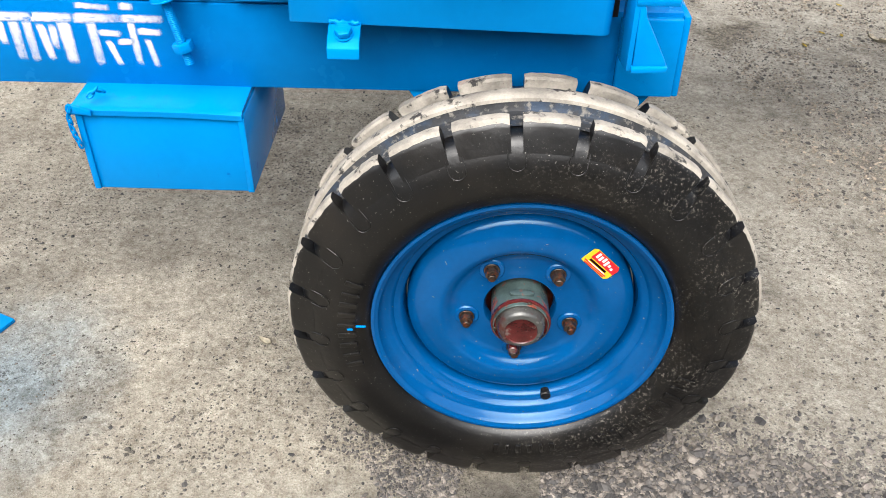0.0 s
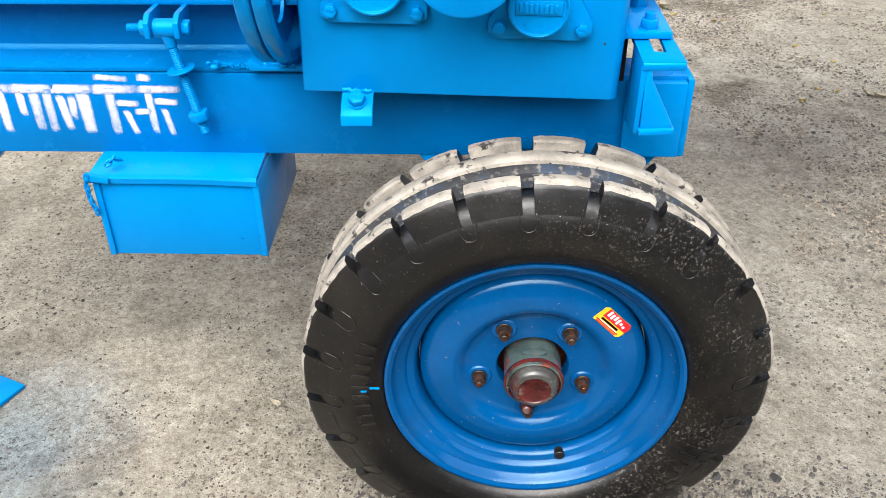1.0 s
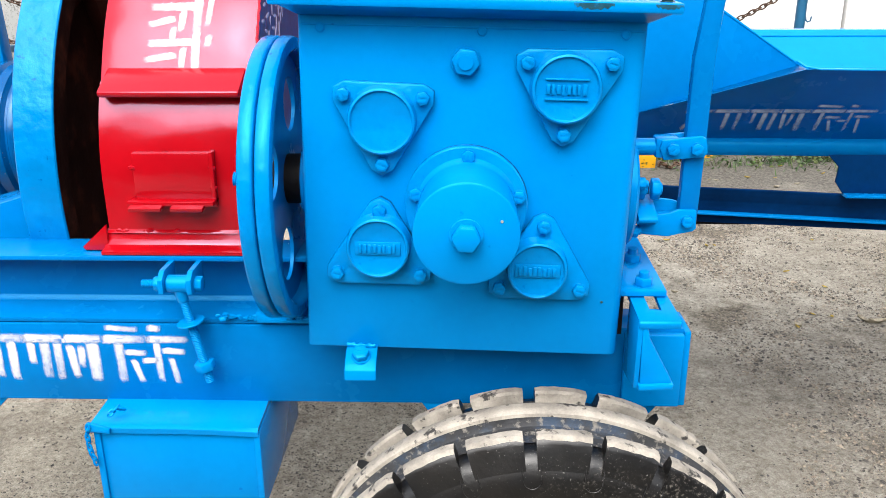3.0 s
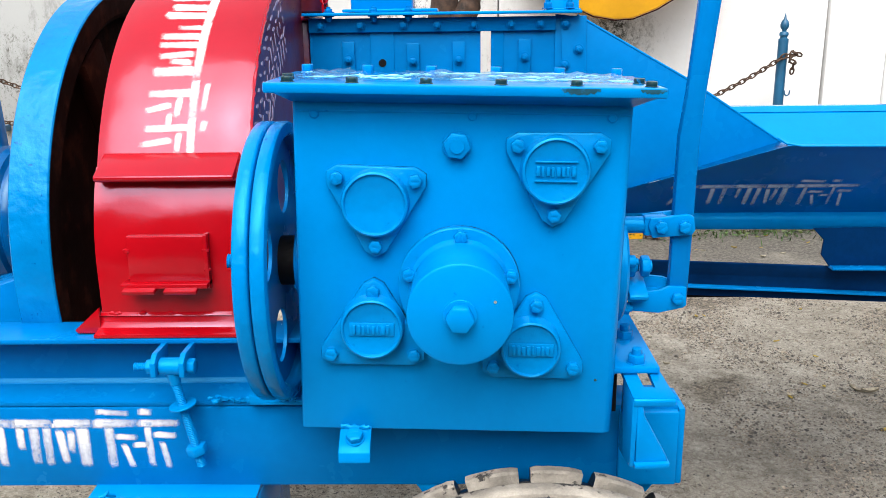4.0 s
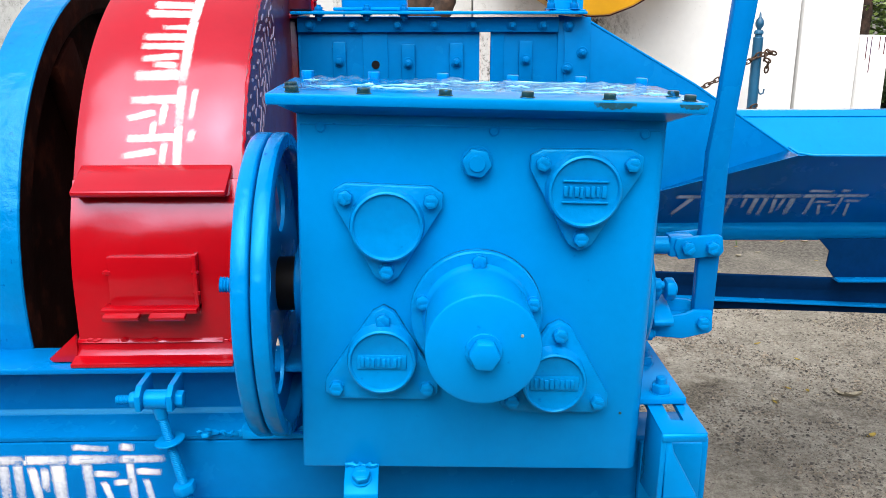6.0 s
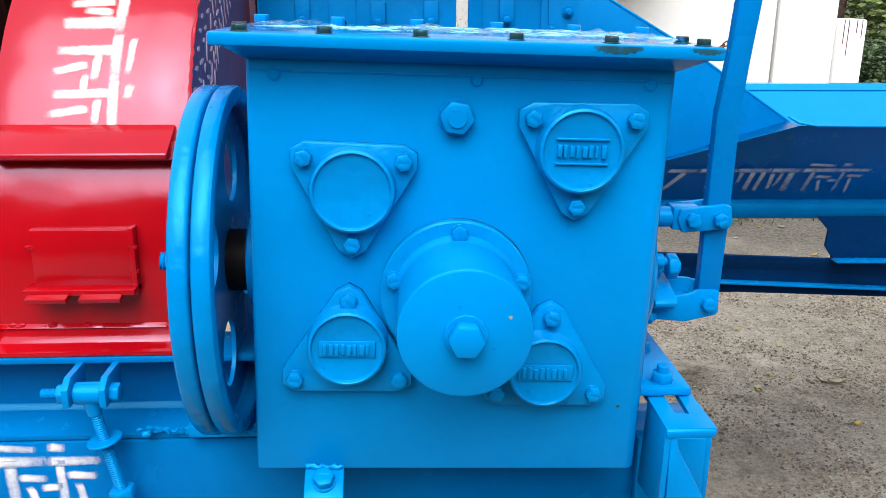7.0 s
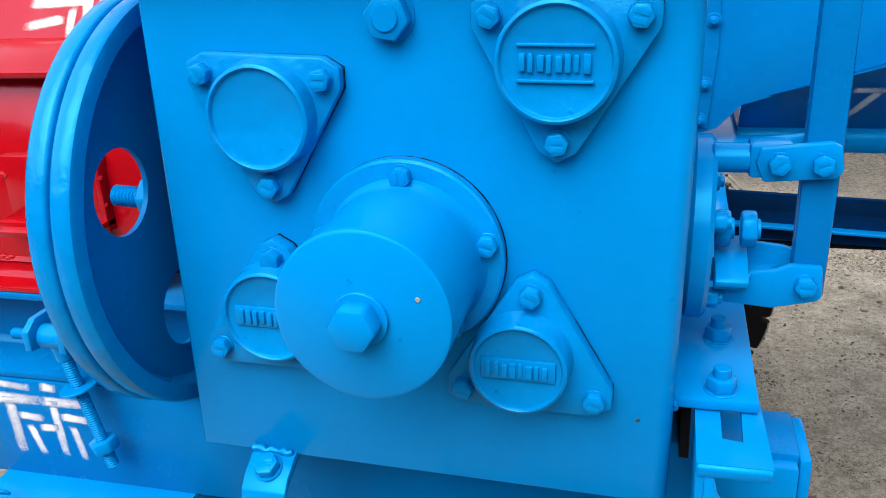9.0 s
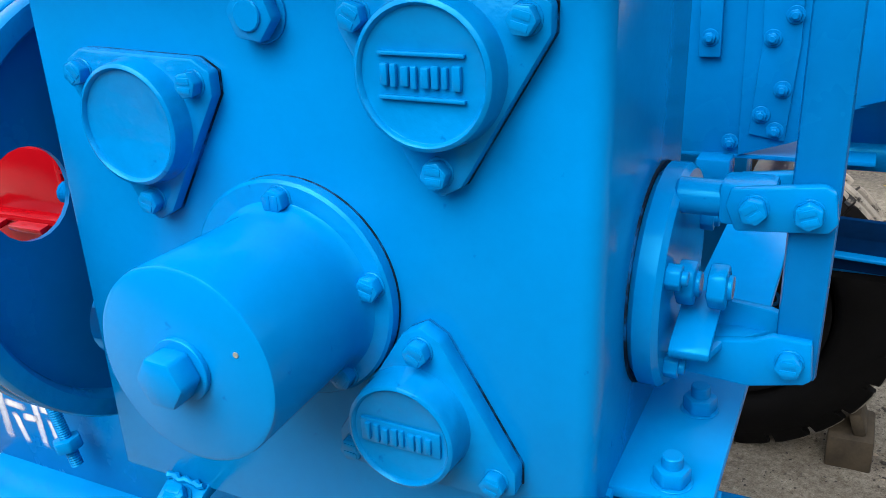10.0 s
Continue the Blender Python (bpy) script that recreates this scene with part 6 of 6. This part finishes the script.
# ---- tree trunk ----
def build_trunk():
    t = thing("tree", pose(-0.07, 4.05, 0), "old tree trunk with rough brown bark and a broken limb", "tree")
    rnd = random.Random(12)
    pts = [(-0.07 + 0.01 * math.sin(q), 4.05, q * 0.12 - 0.05) for q in range(26)]
    rs = [0.10 - 0.0012 * q + rnd.uniform(-0.006, 0.006) + (0.05 if q == 0 else 0) for q in range(26)]
    def gnarled(bm):
        for v in bm.verts:
            k = noise.noise((v.co.x * 11, v.co.y * 11, v.co.z * 6)) + 0.6 * noise.noise((v.co.x * 31, v.co.y * 31, v.co.z * 17))
            v.co += Vector((v.co.x + 0.03, v.co.y - 4.04, 0.001)).normalized() * 0.014 * k
        return bm

    fine = [tuple(Vector(pts[q // 4]).lerp(Vector(pts[min(q // 4 + 1, 25)]), (q % 4) / 4)) for q in range(101)]
    part("trunk", gnarled(sweep_tube(fine, [rs[q // 4] for q in range(101)], 28)), BARK, t)
    part("broken_limb", gnarled(sweep_tube([(-0.05, 4.03, 1.28), (0.0, 4.02, 1.34), (0.05, 4.02, 1.40), (0.075, 4.02, 1.45), (0.085, 4.02, 1.49), (0.082, 4.02, 1.52), (0.07, 4.03, 1.545)],
                                           [0.05, 0.066, 0.068, 0.062, 0.054, 0.040, 0.012], 20)), BARK, t, "broken limb stub")
    for a, z in ((40, 2.3), (160, 2.6), (280, 2.8)):
        d = Vector((math.cos(radians(a)), math.sin(radians(a)), 0.8))
        s = Vector((-0.07, 4.05, z))
        part("limb", sweep_tube([s, s + d * 0.25, s + d * 0.5 + Vector((0, 0, 0.1))], [0.055, 0.04, 0.02], 10), BARK, t)


build_trunk()


# ---- yellow machine hull behind ----
def build_yellow():
    y = thing("yellow_machine", pose(0.95, 4.35, 0), "yellow-painted machine hull, hung there to fit the view", "machine")
    outline = [(0.40, 1.66), (0.55, 1.53), (0.72, 1.42), (0.82, 1.375), (0.95, 1.352), (1.06, 1.357), (1.20, 1.41), (1.42, 1.54), (1.70, 1.80), (1.70, 2.05), (0.40, 2.05)]
    part("hull", prism(outline, "y", 4.25, 4.68, 0.02), YELLOW, y)
    part("hull_edge", sweep_tube([(a, 4.255, b - 0.002) for a, b in outline[:9]], 0.004, 8), RUST, y)
    # brackets added out of view, since no leg shows below the hull
    for x in (0.60, 1.50):
        part("wall_bracket", box((x, 4.67, 1.86), (x + 0.08, 4.803, 1.98), 0.006), RUST, y, "unseen bracket added to hold the hull")
    for x0, x1, y0, z1 in ((1.05, 1.178, 4.22, 0.150), (1.46, 1.62, 4.50, 0.095)):
        solo("yellow_block", box((x0, y0, -0.02), (x1, y0 + 0.16, z1), 0.01), YELLOW, "yellow-painted steel block on the ground by the wall", "block", "yellow blocks")
    heap = [(1.19 + 0.013 * q, 4.20 + 0.02 * math.sin(q * 1.7), 0.020 + 0.012 * math.sin(q * 0.9)) for q in range(11)]
    solo("chain", chain_mesh(heap, 0.030, 0.0055), CHAIN, "short rusty chain lying on the ground by the yellow block", "chain")


build_yellow()


# ---- gravel, pebbles, leaves, grass ----
def pebble(bm, x, y, z, r, rnd):
    base = len(bm[0])
    a = rnd.uniform(0, 6.28)
    ca, sa = math.cos(a), math.sin(a)
    sx, sy, sz = r * rnd.uniform(0.8, 1.5), r * rnd.uniform(0.7, 1.1), r * rnd.uniform(0.5, 0.9)
    for vx, vy, vz in ((1, 0, 0.1), (0.5, 0.8, 0.3), (-0.5, 0.8, -0.2), (-1, -0.1, 0.25), (-0.4, -0.8, 0.0), (0.7, -0.7, 0.3), (0.35, 0.1, 1), (-0.4, 0.15, 0.75), (0, 0, -0.8)):
        px, py, pz = vx * sx * rnd.uniform(0.8, 1.15), vy * sy * rnd.uniform(0.8, 1.15), vz * sz
        bm[0].append((x + px * ca - py * sa, y + px * sa + py * ca, z + pz))
    ring = range(6)
    for q in ring:
        n = (q + 1) % 6
        bm[1].append((base + q, base + n, base + (6 if q in (0, 5, 4) else 7)))
        bm[1].append((base + n, base + q, base + 8))
    bm[1].append((base + 1, base + 7, base + 6))
    bm[1].append((base + 4, base + 6, base + 7))


def stuff(name, data, material, label, category):
    me = bpy.data.meshes.new(name)
    me.from_pydata(data[0], [], data[1])
    me.materials.append(material)
    return tagged(new(name, me), label, category, kind="stuff")


def build_gravel():
    rnd = random.Random(21)
    data = ([], [])
    n = 0
    while n < 44000:
        x, y = rnd.gauss(0.27, 0.30), rnd.gauss(-0.18, 0.115)
        dens = noise.noise((x * 4, y * 4, 7.0))
        if dens < -0.25 or x < -0.25 or x > 1.2:
            continue
        r = min(0.013 if x > 0.1 else 0.0045, 0.0021 * math.exp(rnd.gauss(0.0, 0.55)))
        pebble(data, x, y, height(x, y) + r * 0.25, r, rnd)
        n += 1
    stuff("gravel", data, STONE, "loose grey gravel and small stones round the tyre", "gravel")
    data = ([], [])
    for _ in range(44000):
        x, y = rnd.uniform(-1.5, 2.8), rnd.uniform(-0.5, 4.2)
        if noise.noise((x * 1.6, y * 1.6, 9.0)) < rnd.uniform(-0.5, 0.4):
            continue
        r = min(0.0055, 0.0016 * math.exp(rnd.gauss(0.0, 0.55)))
        pebble(data, x, y, height(x, y) + r * 0.2, r, rnd)
    stuff("grit", data, STONE, "scattered grit on the packed earth", "grit")


build_gravel()


def build_crumbs():
    rnd = random.Random(77)
    data = ([], [])
    n = 0
    while n < 21000:
        near = n % 2
        x, y = (rnd.uniform(-1.3, 0.0), rnd.uniform(-0.1, 1.3)) if near else (rnd.uniform(-1.4, 3.2), rnd.uniform(-0.3, 4.5))
        d = 0.6 * noise.noise((x * 1.3, y * 1.3, 2.0)) + 0.5 * noise.noise((x * 5, y * 5, 4.0)) + (0.10 if x > 0.45 and y > 0.3 else -0.10)
        if (d * 0.35 + 0.12 if near else d) < rnd.uniform(0.0, 0.45):
            continue
        r = min(0.0036 if near else 0.0065, (0.0014 if near else 0.0019) * math.exp(rnd.gauss(0, 0.55)))
        pebble(data, x, y, height(x, y) + r * 0.2, r, rnd)
        n += 1
    stuff("soil_crumbs", data, CRUMB, "dark crumbs of soil and chaff on the earth", "soil")
    # clods in clumps on the worn drive
    data = ([], [])
    n = 0
    while n < 26000:
        x, y = rnd.uniform(0.45, 2.3), rnd.uniform(0.7, 3.2)
        d = 0.8 * noise.noise((x * 2.1, y * 2.1, 5.0)) + 0.6 * noise.noise((x * 7, y * 7, 3.0))
        if d < rnd.uniform(-0.15, 0.55):
            continue
        r = min(0.0085, 0.0024 * math.exp(rnd.gauss(0, 0.5)))
        pebble(data, x, y, height(x, y) + r * 0.3, r, rnd)
        n += 1
    stuff("earth_clods", data, CLOD, "loose crumbled clods on the worn drive", "soil")


build_crumbs()


def leaf_mesh(name, material, curl):
    bm = bmesh.new()
    rows = []
    for q in range(7):
        s = q / 6
        w = 0.46 * math.sin(math.pi * min(1, s ** 0.8 * 0.95 + 0.03)) * 0.5 * (1.0 if q % 2 else 0.86)
        rows.append([bm.verts.new((s - 0.5, k * w, curl * (abs(k) * 0.35 + (s - 0.5) ** 2 * 0.8))) for k in (-1, 0, 1)])
    for q in range(6):
        for k in range(2):
            bm.faces.new((rows[q][k], rows[q + 1][k], rows[q + 1][k + 1], rows[q][k + 1]))
    bmesh.ops.remove_doubles(bm, verts=bm.verts, dist=1e-4)
    return mesh_of(name, bm, material)


def build_leaves():
    dry, yellow = leaf_mesh("leaf_dry", LEAF_DRY, 0.5), leaf_mesh("leaf_yellow", LEAF_YELLOW, 0.35)
    rnd = random.Random(31)
    spots = [(-0.408, 0.245, 0.05, 0), (1.396, 1.956, 0.05, 1), (1.332, 1.987, 0.035, 1), (1.234, 1.868, 0.045, 1), (1.50, 1.92, 0.085, 0), (1.40, 3.1, 0.05, 1), (1.05, 2.6, 0.05, 0), (0.85, 2.2, 0.045, 0), (1.65, 2.85, 0.04, 1), (0.926, 2.936, 0.15, 0), (1.542, 1.90, 0.10, 0), (1.46, 1.604, 0.06, 1), (1.24, 1.883, 0.05, 0), (1.12, 2.75, 0.055, 1), (1.48, 2.25, 0.04, 1)]
    for _ in range(60):
        spots.append((rnd.uniform(0.3, 3.4), rnd.uniform(2.4, 4.4), rnd.uniform(0.03, 0.07), rnd.random() < 0.6))
    for x, y, s, kind in spots:
        ob = new("fallen_leaf", yellow if kind else dry)
        ob.matrix_basis = Matrix.Translation((x, y, height(x, y) + 0.003)) @ pose(0, 0, 0, rnd.uniform(-12, 12), rnd.uniform(-12, 12), rnd.uniform(0, 360)) @ Matrix.Diagonal((s * 0.66, s * rnd.uniform(0.5, 0.8), s * rnd.uniform(0.5, 1.0), 1))
        tagged(ob, "fallen yellow leaf on the bare earth" if kind else "dry brown fallen leaf on the bare earth", "leaf", "fallen leaves")


build_leaves()


def blades(count, area, tall, seed, lean=0.5, wide=0.006):
    rnd = random.Random(seed)
    data = ([], [])
    for _ in range(count):
        x, y = area(rnd)
        h, a = tall * rnd.uniform(0.4, 1.1), rnd.uniform(0, 6.28)
        dx, dy = math.cos(a), math.sin(a)
        w = wide * rnd.uniform(0.6, 1.3)
        l = lean * rnd.uniform(0.2, 1.0) * h
        b = len(data[0])
        z = height(x, y) - 0.005
        data[0].extend([(x - dy * w, y + dx * w, z), (x + dy * w, y - dx * w, z), (x + dx * l * 0.4 + dy * w * 0.7, y + dy * l * 0.4 - dx * w * 0.7, z + h * 0.6),
                        (x + dx * l * 0.4 - dy * w * 0.7, y + dy * l * 0.4 + dx * w * 0.7, z + h * 0.6), (x + dx * l, y + dy * l, z + h)])
        data[1].extend([(b, b + 1, b + 2, b + 3), (b + 3, b + 2, b + 4)])
    return data


def strip_area(rnd):
    while True:
        x, y = rnd.uniform(-3.5, 4.2), 4.62 + rnd.gauss(0, 0.14)
        if y < 4.785 and noise.noise((x * 2.2, y * 3, 1.0)) > -0.35:
            return x, y


stuff("grass", blades(20000, strip_area, 0.075, 41, 1.3, 0.0045), GRASS, "rough grass and weeds along the wall foot", "grass")


def leaf_cloud(rnd, count, place, keep, size, data):
    """Small tilted four-cornered leaves at random places."""
    for _ in range(count):
        c = place(rnd)
        if not keep(c):
            continue
        n = Vector((rnd.gauss(0, 1), rnd.gauss(-0.6, 1), rnd.gauss(0.5, 1))).normalized()
        u = n.cross(Vector((0, 0, 1))).normalized()
        v = n.cross(u)
        s = rnd.uniform(0.6, 1.3) * size
        b = len(data[0])
        data[0].extend([tuple(c + u * s), tuple(c + v * s * 0.5), tuple(c - u * s), tuple(c - v * s * 0.5)])
        data[1].append((b, b + 1, b + 2, b + 3))


def build_hedge():
    rnd = random.Random(51)
    data = ([], [])
    leaf_cloud(rnd, 60000, lambda r: Vector((r.uniform(2.95, 5.6), 5.55 + r.gauss(-0.12, 0.16), r.uniform(0.0, 1.30))),
               lambda c: noise.noise((c.x * 5, c.y * 5, c.z * 5)) > -0.28 and c.z < 1.06 + 0.12 * noise.noise((c.x * 4, 0, 0)), 0.019, data)
    stuff("hedge", data, HEDGE, "dense dark green clipped hedge beyond the wall", "hedge")
    # plain dark box behind the leaves, in place of the hedge's inner shade
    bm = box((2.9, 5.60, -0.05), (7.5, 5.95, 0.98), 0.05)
    solo("hedge_core", bm, SHADE_CORE, "dark box for the shade inside the hedge", "hedge", kind="stuff")


build_hedge()


def build_far_tree(x, y, seed):
    rnd = random.Random(seed)
    t = thing("tree", pose(x, y, 0), "slim tree behind the hedge, leaves coloured as sunlit", "tree", "trees behind the hedge")
    pts = [(x + 0.05 * math.sin(q * 0.7 + seed), y, q * 0.2 - 0.05) for q in range(15)]
    part("trunk", sweep_tube(pts, [0.065 - 0.0025 * q for q in range(15)], 12), BARK, t)
    for q in range(5):
        a, z = rnd.uniform(0, 6.28), 1.3 + 0.28 * q
        s = Vector((x, y, z))
        d = Vector((math.cos(a), math.sin(a), 0.5))
        part("limb", sweep_tube([s, s + d * 0.35, s + d * 0.8 + Vector((0, 0, 0.15))], [0.03, 0.02, 0.008], 8), BARK, t)
    data = ([], [])
    centres = [Vector((x + rnd.gauss(0, 0.7), y + rnd.gauss(0.2, 0.4), rnd.uniform(0.95, 2.7))) for _ in range(34)]
    for c in centres:
        leaf_cloud(rnd, 330, lambda r: c + Vector((r.gauss(0, 0.20), r.gauss(0, 0.20), r.gauss(0, 0.15))), lambda p: True, 0.034, data)
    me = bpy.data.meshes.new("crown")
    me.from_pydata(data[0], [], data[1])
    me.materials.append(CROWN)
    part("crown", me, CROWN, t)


for x, y, seed in ((3.75, 6.6, 3), (5.0, 7.3, 5), (6.4, 7.0, 8)):
    build_far_tree(x, y, seed)


def build_weeds():
    rnd = random.Random(63)
    data = ([], [])
    leaf_cloud(rnd, 40000, lambda r: Vector((r.uniform(-3.5, 4.2), 4.56 + r.gauss(0, 0.15), abs(r.gauss(0, 0.060)))),
               lambda c: c.y < 4.78 and noise.noise((c.x * 2.6, c.y * 3, 1.0)) > -0.12, 0.014, data)
    stuff("weeds", data, GRASS, "low broad-leaved weeds along the wall foot", "weeds")


build_weeds()
